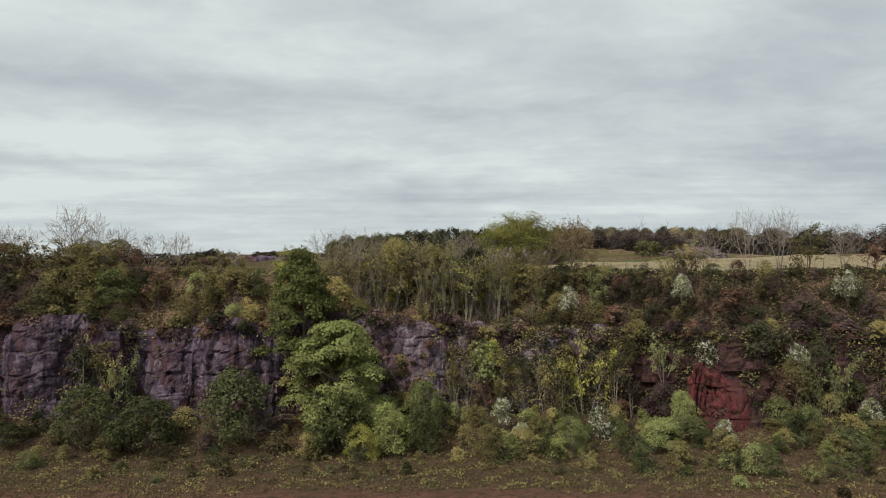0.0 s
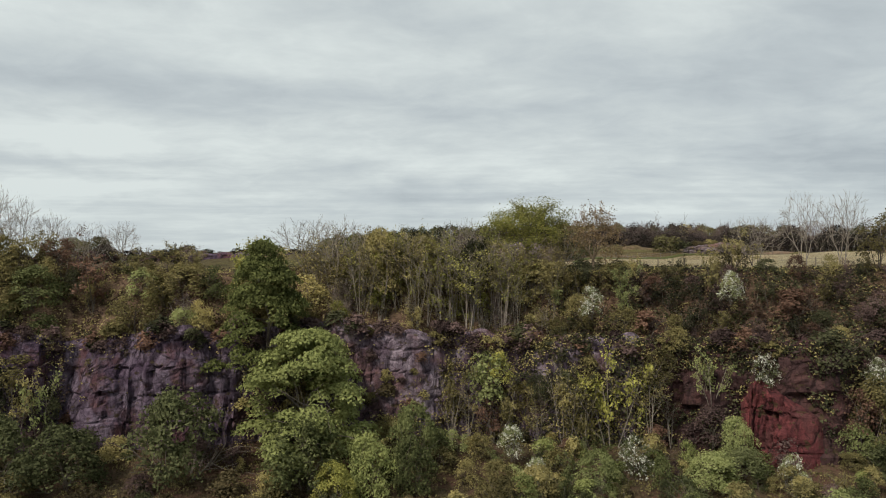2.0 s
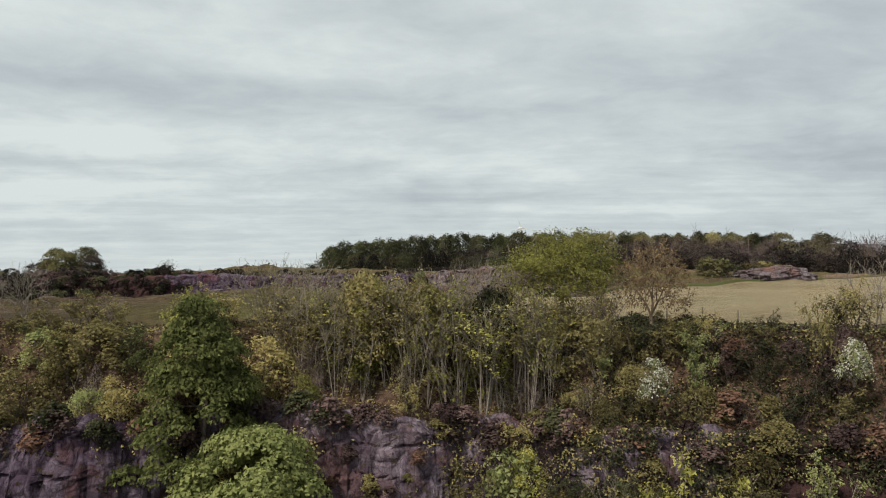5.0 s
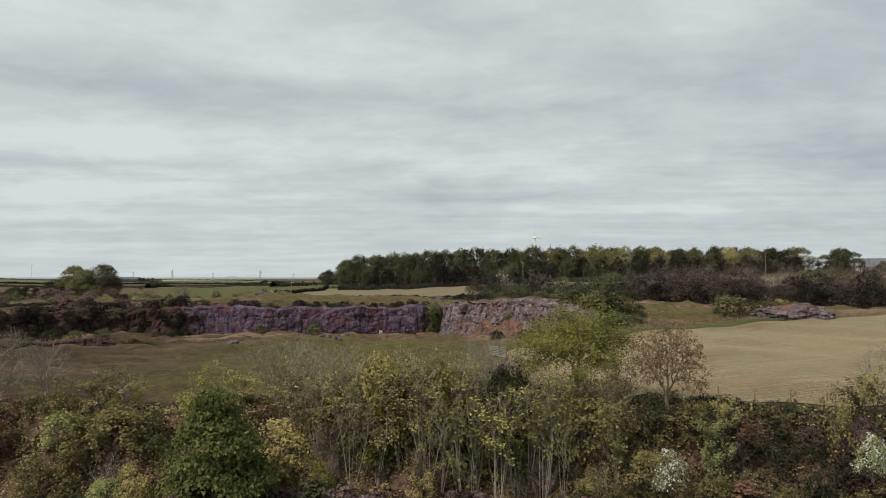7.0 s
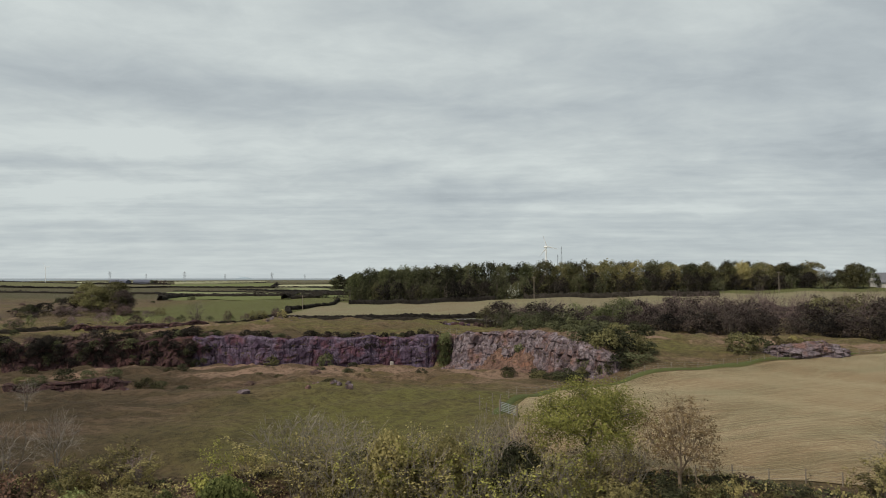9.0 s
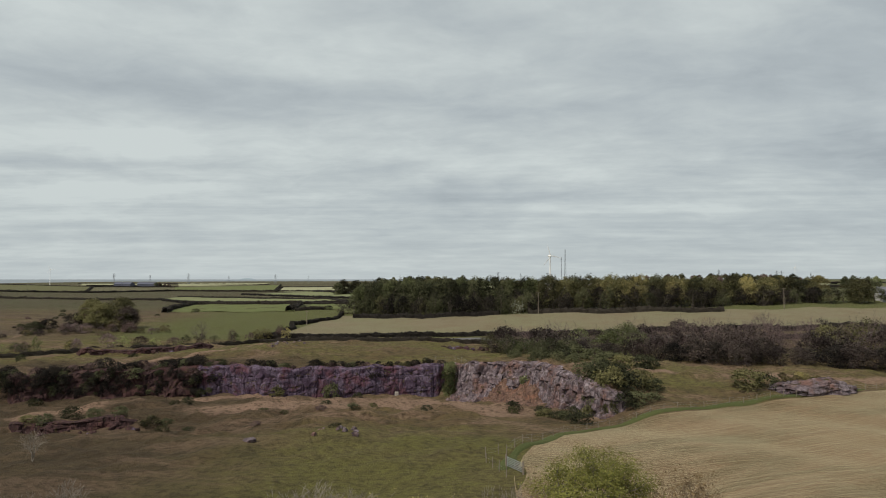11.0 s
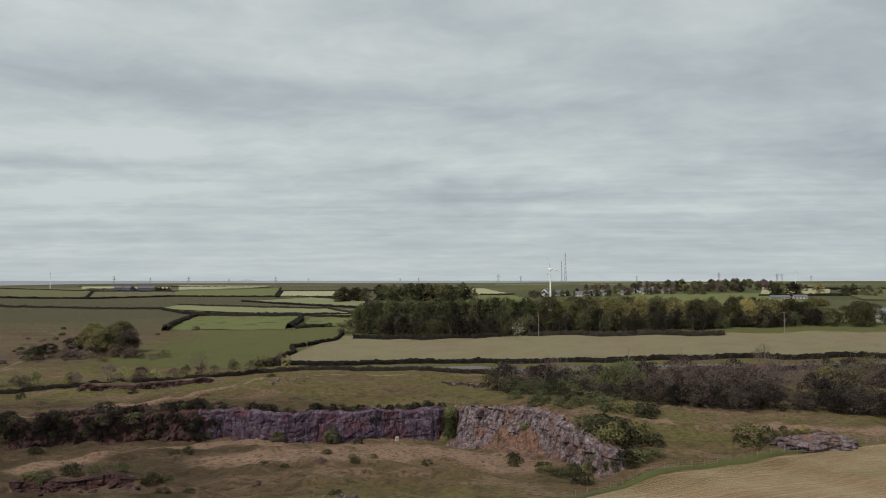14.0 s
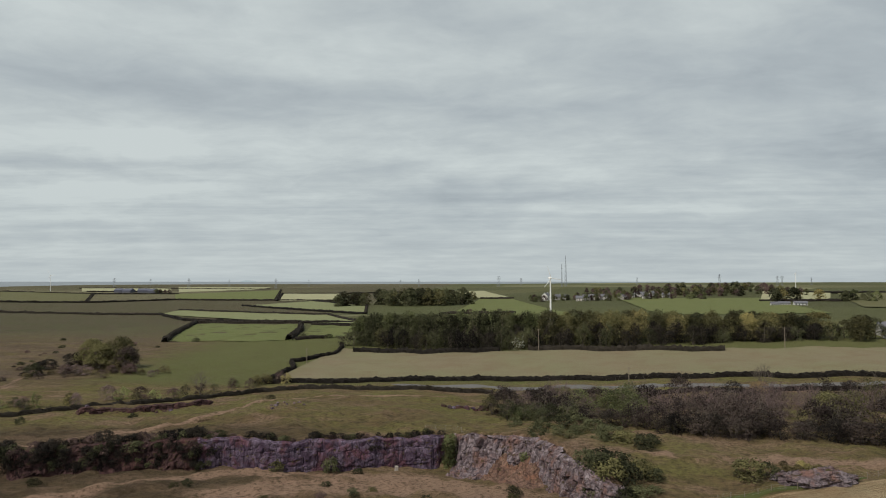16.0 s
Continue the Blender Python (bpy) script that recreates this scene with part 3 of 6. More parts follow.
def rock_face(name, x0, x1, line, foot, top, mat, label, bed=1.6, block=2.4, rough=0.7, lean=1.0, step=0.35, seed=0, offset=1.0, lump=1.0, joint=0.22, bulge=0.0):
    """A quarried face along a line in plan: beds and joints set blocks forward and back, noise breaks the edges."""
    dense = np.arange(x0, x1 + 0.01, 0.25)
    px, py = dense, line(dense)
    run = np.concatenate([[0], np.cumsum(np.hypot(np.diff(px), np.diff(py)))])
    n = int(run[-1] / step) + 2
    rr = np.linspace(0, run[-1], n)
    ux, uy = np.interp(rr, run, px), np.interp(rr, run, py)
    tx, ty = np.gradient(ux), np.gradient(uy)
    ln = np.hypot(tx, ty)
    nx, ny = ty / ln, -tx / ln
    verts = []
    m = int(max(np.max(top(ux) - foot(ux)), 1) / step) + 2
    for k in range(n):
        f, t = float(foot(ux[k])), float(top(ux[k]))
        edge = min(1.0, rr[k] / 1.5, (run[-1] - rr[k]) / 1.5)
        for j in range(m):
            h = j / (m - 1)
            z = f + (t - f) * h
            q = Vector((ux[k] * 0.9, uy[k] * 0.9, z * 0.9))
            wz = z + 0.5 * noise.noise(q * 0.35)
            wr = rr[k] + 0.7 * noise.noise(q * 0.3 + Vector((9, 3, 1)))
            bi = math.floor(wz / bed)
            br = wr / block + 0.5 * (bi % 2) + float(hash01(bi, seed))
            bj = math.floor(br)
            d = (float(hash01(bi, bj, seed)) - 0.4) * rough
            gap = min(abs(br - round(br)) * block, abs(wz / bed - round(wz / bed)) * bed)
            d -= joint * max(0, 1 - gap / 0.13)
            d += lump * (0.35 * noise.fractal(q * 0.8, 1.0, 2.1, 4) + 0.5 * noise.noise(q * 0.17))
            d += bulge * (noise.noise(Vector((rr[k] * 0.16, z * 0.09, seed))) + 0.5 * abs(noise.noise(Vector((rr[k] * 0.42, z * 0.16, seed + 7)))))
            d = d * edge + lean * (1 - h) - 1.2 * (1 - edge) + (offset - 0.9 * max(0, h - 0.93) / 0.07)
            verts.append((ux[k] + nx[k] * d, uy[k] + ny[k] * d, z))
    ob = mesh_object(name, verts, grid_faces(n, m), mat)
    return tagged(ob, label, "rock face", kind="structure")


near_foot = lambda x: land(x, cliff_y(x) - 2.5) - 0.6
near_top = lambda x: 13.0 + brow(np.asarray(x, float)) + 0.5 * np.sin(np.asarray(x) * 0.4) + 0.25 * np.sin(np.asarray(x) * 1.7)
rock_face("cliff_west", -75, -18.5, cliff_y, near_foot, near_top, ROCK_GREY, "weathered grey limestone quarry face streaked with rust", bed=2.6, block=1.7, rough=0.6, seed=3, lean=1.6, lump=0.8, step=0.25, joint=0.2, bulge=1.7)
rock_face("cliff_middle", -19, 21, cliff_y, near_foot, near_top, ROCK_WHITE, "pale grey limestone ledges below the wooded brow", bed=2.4, block=2.2, rough=0.45, seed=5, lean=0.9, lump=0.45, step=0.25, joint=0.2, bulge=0.8)
rock_face("cliff_east", 20.5, 75, cliff_y, near_foot, near_top, ROCK_BROWN, "dark brown broken rock face among brambles", bed=1.7, block=1.5, rough=1.0, seed=8, lean=1.8)
rock_face("cliff_red", 29.0, 34.8, cliff_y, near_foot, lambda x: 9.6 - 0.45 * np.abs(x - 31.4) ** 1.6, ROCK_RED, "raw red sandstone buttress split by deep joints", bed=3.4, block=0.95, rough=0.9, seed=9, lean=0.9, offset=3.3, step=0.2, lump=0.9, joint=0.4, bulge=1.2)

pit_foot = lambda x: land(x, pit_y(x) - np.where((x > -4), 4.0, 2.0)) - np.where(x > 12, 1.8, 0.5)
pit_top = lambda x: land(x, pit_y(x) + 1.6) + 0.1
# the darker brown rock puts this wall's shade into its colour
rock_face("quarry_face_dark", -96, -60, pit_y, pit_foot, pit_top, ROCK_BROWN, "quarry wall hung with ivy, rock coloured dark brown for its shade", seed=11, step=0.5)
rock_face("quarry_face_main", -60.5, -7.5, pit_y, pit_foot, pit_top, ROCK_MAUVE, "sheer mauve limestone quarry wall with bedding joints", bed=3.3, block=3.1, rough=0.42, lean=0.15, seed=12, step=0.27, lump=0.75, joint=0.16)
rock_face("quarry_face_spur", -5.5, 24.0, pit_y, pit_foot, pit_top, ROCK_TAN, "pale broken limestone spur with orange scree", bed=2.0, block=1.5, rough=1.1, lean=1.7, seed=14, step=0.3, offset=1.3, lump=1.0)

# ---- fields ----
def strip(name, x0, x1, near, far, mat, label, lift=0.06, step=1.6, category="field"):
    """A field between two edges that run across the land."""
    ux = np.arange(x0, x1 + 0.01, step)
    n = int(np.max(far(ux) - near(ux)) / step) + 2
    V = np.linspace(0, 1, n)
    PX = np.repeat(ux[:, None], n, 1)
    PY = near(ux)[:, None] * (1 - V) + far(ux)[:, None] * V
    ob = mesh_object(name, np.stack([PX, PY, land(PX, PY) + lift], -1).reshape(-1, 3), grid_faces(len(ux), n), mat, smooth_faces=True)
    return tagged(ob, label, category, kind="structure")


def ribbon(name, points, width, mat, label, category, lift=0.12, step=1.5):
    """A path along a line in plan, with wavering edges."""
    p = np.array(points, float)
    run = np.concatenate([[0], np.cumsum(np.hypot(*np.diff(p, axis=0).T))])
    r = np.arange(0, run[-1], step)
    cx, cy = np.interp(r, run, p[:, 0]), np.interp(r, run, p[:, 1])
    for _ in range(6):
        cx[1:-1], cy[1:-1] = (cx[:-2] + 2 * cx[1:-1] + cx[2:]) / 4, (cy[:-2] + 2 * cy[1:-1] + cy[2:]) / 4
    tx, ty = np.gradient(cx), np.gradient(cy)
    ln = np.hypot(tx, ty)
    k = np.linspace(-0.5, 0.5, 11)
    wv = width * (0.8 + 0.25 * np.sin(r * 0.33) + 0.15 * np.sin(r * 0.9 + 1))
    PX = cx[:, None] - (ty / ln)[:, None] * k * wv[:, None]
    PY = cy[:, None] + (tx / ln)[:, None] * k * wv[:, None]
    ob = mesh_object(name, np.stack([PX, PY, land(PX, PY) + lift * (1.6 - 3.4 * (2 * np.abs(k)[None]) ** 4) - 0.5 * (1 - np.minimum(1, np.minimum(r, r[-1] - r) / 4.0))[:, None]], -1).reshape(-1, 3), grid_faces(len(r), len(k)), mat, smooth_faces=True)
    ends = np.minimum(1, np.minimum(r, r[-1] - r) / (2 * width))[:, None]
    ob.data.attributes.new("wear", "FLOAT", "POINT").data.foreach_set("value", (np.clip(1.15 - 2.3 * np.abs(k)[None], 0, 1) * ends).astype(np.float32).ravel())
    return tagged(ob, label, category, kind="structure")


HAY_X, HAY_Y = [4, 6, 12, 21, 31, 41, 71, 140, 220], [118, 132, 141.5, 149.5, 154, 158.5, 170, 190, 205]
hay_far = lambda x: np.interp(x, HAY_X, HAY_Y)
strip("hay_field", 4, 200, lambda x: 100.8 + 0 * x, hay_far, F_HAY, "pale cut hay field with faint mower lines", 0.08)
strip("sown_field", -74, 330, lambda x: np.interp(x, [-74, -13, 61, 330], [288, 296, 288, 268]), lambda x: np.interp(x, [-74, -66, 0, 60, 330], [300, 382, 352, 338, 320]), F_SOIL, "flat sown field of pale brown soil", 0.35, 3)
ribbon("grass_verge", ((2.5, 119), (4.5, 131), (11.5, 142.6), (21, 150.8), (31, 155.4), (41, 160), (52, 164), (71, 171.8)), 2.2, F_VERGE, "strip of long green grass along the hay field", "grass")
ribbon("knoll_track", *TRACKS["knoll_track"], TRACK, "pale earth path below the grassy knoll", "track")
ribbon("hill_track", *TRACKS["hill_track"], TRACK, "worn earth track climbing the grassy hill", "track")
ribbon("east_track", *TRACKS["east_track"], TRACK, "bare earth track beside the hay field", "track")
ribbon("road", ((-30, 282), (5, 278), (48, 276), (91, 269), (125, 271), (300, 262)), 6.5, TARMAC, "grey country road between hedges", "road", 0.25)
for name, quad, mat, label in (
        ("pasture_field", ((-165, 415), (-97, 417), (-137, 590), (-233, 622)), F_GRASS, "bright green hedged pasture"),
        ("pasture_field", ((-96, 422), (-73, 436), (-72, 535), (-125, 575)), F_GRASS, "small green pasture by the wood"),
        ("crop_field", ((-334, 786), (-78, 565), (-152, 755), (-353, 877)), F_BRIGHT, "pale green field of young crop"),
        ("pasture_field", ((-327, 1027), (-116, 768), (-150, 990), (-273, 1214)), F_BRIGHT, "light green field on the far slope"),
        ("crop_field", ((-337, 1235), (-216, 1201), (-308, 1717), (-479, 1785)), F_PALE, "pale yellow-green crop field far off"),
        ("pasture_field", ((-526, 1273), (-349, 1266), (-621, 2280), (-696, 1673)), F_GRASS, "deep green field on the far slope"),
        ("crop_field", ((-1010, 1845), (-788, 1865), (-1069, 2515), (-1317, 2393)), F_PALE, "pale field near the horizon"),
        ("crop_field", ((-772, 1875), (-727, 2417), (-795, 2780), (-1100, 2650)), F_PALE, "pale field beyond the farm"),
        ("pasture_field", ((-692, 1060), (-604, 1128), (-838, 1580), (-1064, 1609)), F_DULL, "dull green field far off"),
        ("pasture_field", ((-37, 600), (81, 590), (50, 1207), (-3, 1237)), F_GRASS, "green field behind the wood"),
        ("crop_field", ((-3, 1265), (52, 1252), (5, 1822), (-68, 1834)), F_PALE, "pale crop field behind the wood"),
        ("pasture_field", ((133, 600), (243, 560), (370, 1040), (199, 1127)), F_GRASS, "green field below the village trees"),
        ("rough_field", ((323, 913), (383, 868), (544, 1217), (451, 1245)), F_PALE, "pale olive field on the slope"),
        ("rough_field", ((318, 668), (345, 640), (700, 1310), (553, 1214)), F_DULL, "dull olive field on the slope")):
    drape(name, quad, mat, label, 0.8 if quad[0][1] > 560 else 0.2, 25 if quad[0][1] > 560 else 4)


# ---- plants ----
def tube(V, F, p, q, r0, r1, sides=4):
    d = (q - p)
    L = np.linalg.norm(d)
    if L < 1e-6:
        return
    d = d / L
    a = np.cross(d, (0, 0, 1.0) if abs(d[2]) < 0.9 else (1.0, 0, 0))
    a /= np.linalg.norm(a)
    b = np.cross(d, a)
    o = len(V)
    for c, r in ((p, r0), (q, r1)):
        for k in range(sides):
            t = 2 * math.pi * k / sides
            V.append(c + (a * math.cos(t) + b * math.sin(t)) * r)
    for k in range(sides):
        F.append((o + k, o + (k + 1) % sides, o + sides + (k + 1) % sides, o + sides + k))


def grow(rng, stems=1, trunk=0.35, levels=3, kids=4, ratio=0.62, angle=42, lift=0.25, r0=0.16, height=6.0, spread=0.12, wobble=0.16, low=0.35):
    """A branching skeleton: segments (p, q, r0, r1, level) and the twig ends that carry leaves."""
    seg, tips = [], []

    def limb(p, d, L, r, lev):
        n = 3 if lev == 0 else 2
        pts = [p]
        for i in range(n):
            d = d + rng.normal(0, wobble, 3) + np.array([0, 0, lift * 0.3])
            d /= np.linalg.norm(d)
            p2 = pts[-1] + d * L / n
            ra, rb = r * (1 - 0.5 * i / n), r * (1 - 0.5 * (i + 1) / n)
            seg.append((pts[-1], p2, ra, rb, lev))
            pts.append(p2)
        if lev >= levels:
            tips.append(pts[-1])
            tips.append(pts[-2])
            return
        for k in range(kids if lev else kids + 1):
            f = low + (1 - low) * (k + rng.random()) / (kids + 0.5)
            f = min(f, 1.0)
            i = min(int(f * n), n - 1)
            base = pts[i] + (pts[i + 1] - pts[i]) * (f * n - i)
            az = rng.random() * 2 * math.pi
            side = np.cross(d, (math.cos(az), math.sin(az), 0.3))
            side /= max(np.linalg.norm(side), 1e-6)
            an = radians(angle * (0.7 + 0.6 * rng.random()))
            nd = d * math.cos(an) + side * math.sin(an) + np.array([0, 0, lift])
            nd /= np.linalg.norm(nd)
            limb(base, nd, L * ratio * (0.75 + 0.5 * rng.random()), r * 0.5 * (1 - 0.3 * f), lev + 1)
        tips.append(pts[-1])

    for s in range(stems):
        a = rng.random() * 6.28
        e = spread * (0.3 + rng.random()) if stems > 1 else 0
        d = np.array([math.cos(a) * e, math.sin(a) * e, 1.0])
        limb(np.array([math.cos(a) * e * 0.15, math.sin(a) * e * 0.15, -0.4]), d / np.linalg.norm(d), height * trunk * (0.8 + 0.4 * rng.random()), r0 * (0.7 + 0.5 * rng.random()), 0)
    return seg, np.array(tips)


def fan_tree(rng, tips=240, half=3.6, foot=1.6, top=7.0, fork=1.3, r0=0.15, stems=1, twig=0.45, lop=0.0, thick=0.35):
    """A tree whose limbs fan out to a domed crown: the twig ends are shared out among forks, each fork among finer ones."""
    seg, ends = [], []

    def limb(p, q, ra, rb, lev):
        mid_ = (p + q) / 2 + rng.normal(0, 0.05, 3) * np.linalg.norm(q - p) + np.array([0, 0, 0.06 * np.linalg.norm(q - p)])
        seg.append((p, mid_, ra, (ra + rb) / 2, lev))
        seg.append((mid_, q, (ra + rb) / 2, rb, lev))

    def share(p, pts, r, lev):
        if len(pts) <= 3:
            for t in pts:
                limb(p, t, r * 0.7, 0.010, lev)
                ends.append(t)
                d = (t - p) / (np.linalg.norm(t - p) + 1e-6)
                for _ in range(2):
                    s = t + (d + rng.normal(0, 0.5, 3)) * twig * rng.uniform(0.5, 1.1)
                    seg.append((p + (t - p) * rng.uniform(0.5, 0.95), s, 0.010, 0.007, lev))
                    ends.append(s)
            return
        k = 3 if len(pts) > 12 and rng.random() < 0.6 else 2
        v = pts - pts.mean(0)
        ax = np.linalg.svd(v, full_matrices=False)[2][0] + rng.normal(0, 0.25, 3)
        for grp in np.array_split(pts[np.argsort(v @ ax)], k):
            node = p + (grp.mean(0) - p) * rng.uniform(0.34, 0.5)
            rr = r * (len(grp) / len(pts)) ** 0.45
            limb(p, node, min(r, rr * 1.15), rr, lev)
            share(node, grp, rr, lev + 1)

    for s in range(stems):
        n = tips // stems
        az, ce = rng.random(n) * 2 * math.pi, rng.uniform(-0.25, 1.0, n)
        rad = (1 - thick * rng.random(n) ** 1.5) * (1 + 0.10 * np.sin(3 * az + s) + 0.06 * np.sin(7 * az + 2 * s))
        flat_ = np.sqrt(np.clip(1 - ce ** 2, 0, 1)) * half * rad
        off = np.array([math.cos(2.4 * s), math.sin(2.4 * s)]) * (half * 0.45 if stems > 1 else 0)
        mid_z = foot + (top - foot) * 0.35
        pts = np.stack([np.cos(az) * flat_ + off[0] + lop * half, np.sin(az) * flat_ + off[1], mid_z + np.where(ce > 0, ce * (top - mid_z), ce * 4 * (mid_z - foot)) * rad], 1)
        base = np.array([off[0] * 0.15, off[1] * 0.15, -0.4])
        crotch = np.array([off[0] * 0.3, off[1] * 0.3, fork * rng.uniform(0.85, 1.15)])
        limb(base, crotch, r0, r0 * 0.8, 0)
        share(crotch, pts, r0 * 0.8, 1)
    return seg, np.array(ends)


def leaf_mesh(name, centres, normals_out, rng, per, size, spread, mat, flat=0.5, limit=6000, corners=3):
    """Leaves round each centre: small folded quads, mostly facing up and outwards."""
    n = min(limit, len(centres) * per)
    c = centres[rng.integers(0, len(centres), n)] if len(centres) * per > limit else np.repeat(centres, per, 0)
    n = len(c)
    c = c + rng.normal(0, 1, (n, 3)) * np.array([spread, spread, spread * 0.7])
    nor = rng.normal(0, 0.62, (n, 3)) + np.array([0, 0, flat * 2.2]) + normals_out * 0.8
    nor /= np.linalg.norm(nor, axis=1)[:, None]
    t = np.cross(nor, rng.normal(0, 1, (n, 3)))
    t /= np.linalg.norm(t, axis=1)[:, None] + 1e-9
    b = np.cross(nor, t)
    s = (size * (0.55 + 0.9 * rng.random(n)))[:, None]
    drop = nor * s * -0.22
    if corners == 4:
        ring = [c - t * s, c - b * s * 0.62 + drop, c + t * s, c + b * s * 0.62 + drop]
    else:
        ring = [c - t * s, c + t * s * 0.8 - b * s * 0.75 + drop, c + t * s * 0.5 + b * s * 0.85 + drop]
    k = corners
    quad = np.stack(ring, 1).reshape(-1, 3)
    me = bpy.data.meshes.new(name)
    me.vertices.add(n * k)
    me.vertices.foreach_set("co", quad.astype(np.float32).ravel())
    me.loops.add(n * k)
    me.loops.foreach_set("vertex_index", np.arange(n * k, dtype=np.int32))
    me.polygons.add(n)
    me.polygons.foreach_set("loop_start", np.arange(0, n * k, k, dtype=np.int32))
    me.update(calc_edges=True)
    me.materials.append(mat)
    return me


# habit: skeleton; crown as lobes (count, lobe radius, half width, foot and top of the crown, flatness of a lobe) or None; leaves, half-length, scatter
HABIT = {
    "broad": (dict(stems=2, trunk=0.62, levels=2, kids=5, ratio=0.5, angle=58, lift=0.10, r0=0.17, height=8.0, low=0.15), (120, 0.58, 3.3, 0.2, 8.0, 0.15, 0.45), 23000, 0.086, 0.10),
    "bush": (dict(stems=6, trunk=0.6, levels=1, kids=5, ratio=0.55, angle=50, lift=0.12, r0=0.05, height=4.0, spread=0.75, low=0.15), (62, 0.46, 2.2, 0.1, 4.0, 0.55, 0.55), 5600, 0.082, 0.12),
    "scrub": (dict(stems=4, trunk=0.8, levels=1, kids=5, ratio=0.5, angle=50, lift=0.10, r0=0.03, height=3.0, spread=0.6, low=0.2), (26, 0.38, 1.2, 0.2, 3.0, 0.55, 0.5), 1300, 0.088, 0.12),
    "hazel": (dict(stems=5, trunk=0.7, levels=1, kids=5, ratio=0.5, angle=48, lift=0.12, r0=0.05, height=4.0, spread=0.6, low=0.2), (34, 0.52, 1.8, 0.1, 4.0, 0.5, 0.6), 2100, 0.092, 0.14),
    "spray": (dict(stems=5, trunk=0.85, levels=2, kids=4, ratio=0.34, angle=44, lift=0.16, r0=0.035, height=4.0, spread=0.4, wobble=0.07, low=0.3), None, 1400, 0.082, 0.15),
    "may": (dict(stems=4, trunk=0.85, levels=2, kids=4, ratio=0.34, angle=50, lift=0.1, r0=0.035, height=3.0, spread=0.5, wobble=0.1, low=0.2), None, 1500, 0.068, 0.12),
    "thin": (dict(stems=4, trunk=0.98, levels=2, kids=7, ratio=0.22, angle=40, lift=0.2, r0=0.042, height=8.0, spread=0.20, wobble=0.04, low=0.55), None, 620, 0.085, 0.2),
    "brake": (dict(stems=9, trunk=0.9, levels=1, kids=6, ratio=0.28, angle=42, lift=0.18, r0=0.032, height=4.0, spread=0.42, wobble=0.08, low=0.3), None, 520, 0.085, 0.22),
    "cone": (dict(stems=1, trunk=0.9, levels=1, kids=12, ratio=0.35, angle=70, lift=0.05, r0=0.17, height=8.0, low=0.1), (120, 0.56, 3.6, 0.2, 8.0, 0.15, 0.34, 1), 19000, 0.095, 0.09),
    "bare": (dict(tips=170, half=2.6, foot=1.9, top=7.0, fork=0.9, r0=0.11, stems=2), None, 400, 0.045, 0.12),
    "twiggy": (dict(tips=76, half=3.4, foot=0.8, top=7.0, fork=0.7, r0=0.10, stems=2, twig=0.8), None, 420, 0.12, 0.3),
    "oak": (dict(tips=250, half=4.9, foot=2.6, top=8.0, fork=1.7, r0=0.26, twig=0.6, lop=-0.12, thick=0.5), None, 24000, 0.085, 0.36),
    "ash": (dict(tips=300, half=3.5, foot=1.7, top=7.2, fork=1.5, r0=0.22, twig=0.5, thick=0.55), None, 4200, 0.088, 0.16),
    "woodtree": (dict(stems=1, trunk=0.60, levels=1, kids=6, ratio=0.5, angle=45, lift=0.2, r0=0.22, height=14.0, low=0.25), (84, 0.95, 4.6, 1.0, 14.0, 0.8, 0.66), 3000, 0.25, 0.42),
    "fartree": (dict(stems=1, trunk=0.60, levels=1, kids=3, ratio=0.4, angle=45, lift=0.2, r0=0.22, height=14.0, low=0.35), (24, 1.8, 4.6, 0.4, 14.0, 0.8, 0.62), 620, 0.62, 0.35),
    "thorn": (dict(stems=3, trunk=0.66, levels=2, kids=3, ratio=0.5, angle=44, lift=0.14, r0=0.10, height=8.0, spread=0.4, low=0.35), (40, 0.85, 3.2, 0.1, 7.2, 0.6, 0.55), 1400, 0.165, 0.22),
    "tuft": (dict(stems=4, trunk=0.7, levels=1, kids=2, ratio=0.5, angle=50, lift=0.1, r0=0.02, height=1.6, spread=0.8, low=0.2), (16, 0.3, 0.9, 0.0, 1.6, 0.75, 0.5), 640, 0.112, 0.14),
    "gorse": (dict(stems=5, trunk=0.5, levels=1, kids=2, ratio=0.5, angle=55, lift=0.05, r0=0.04, height=2.2, spread=0.9, low=0.1), (30, 0.42, 1.7, 0.0, 2.4, 0.75, 0.5), 820, 0.135, 0.12),
}
SPECIES = {}
rng = np.random.default_rng(7)
prng = random.Random(5)


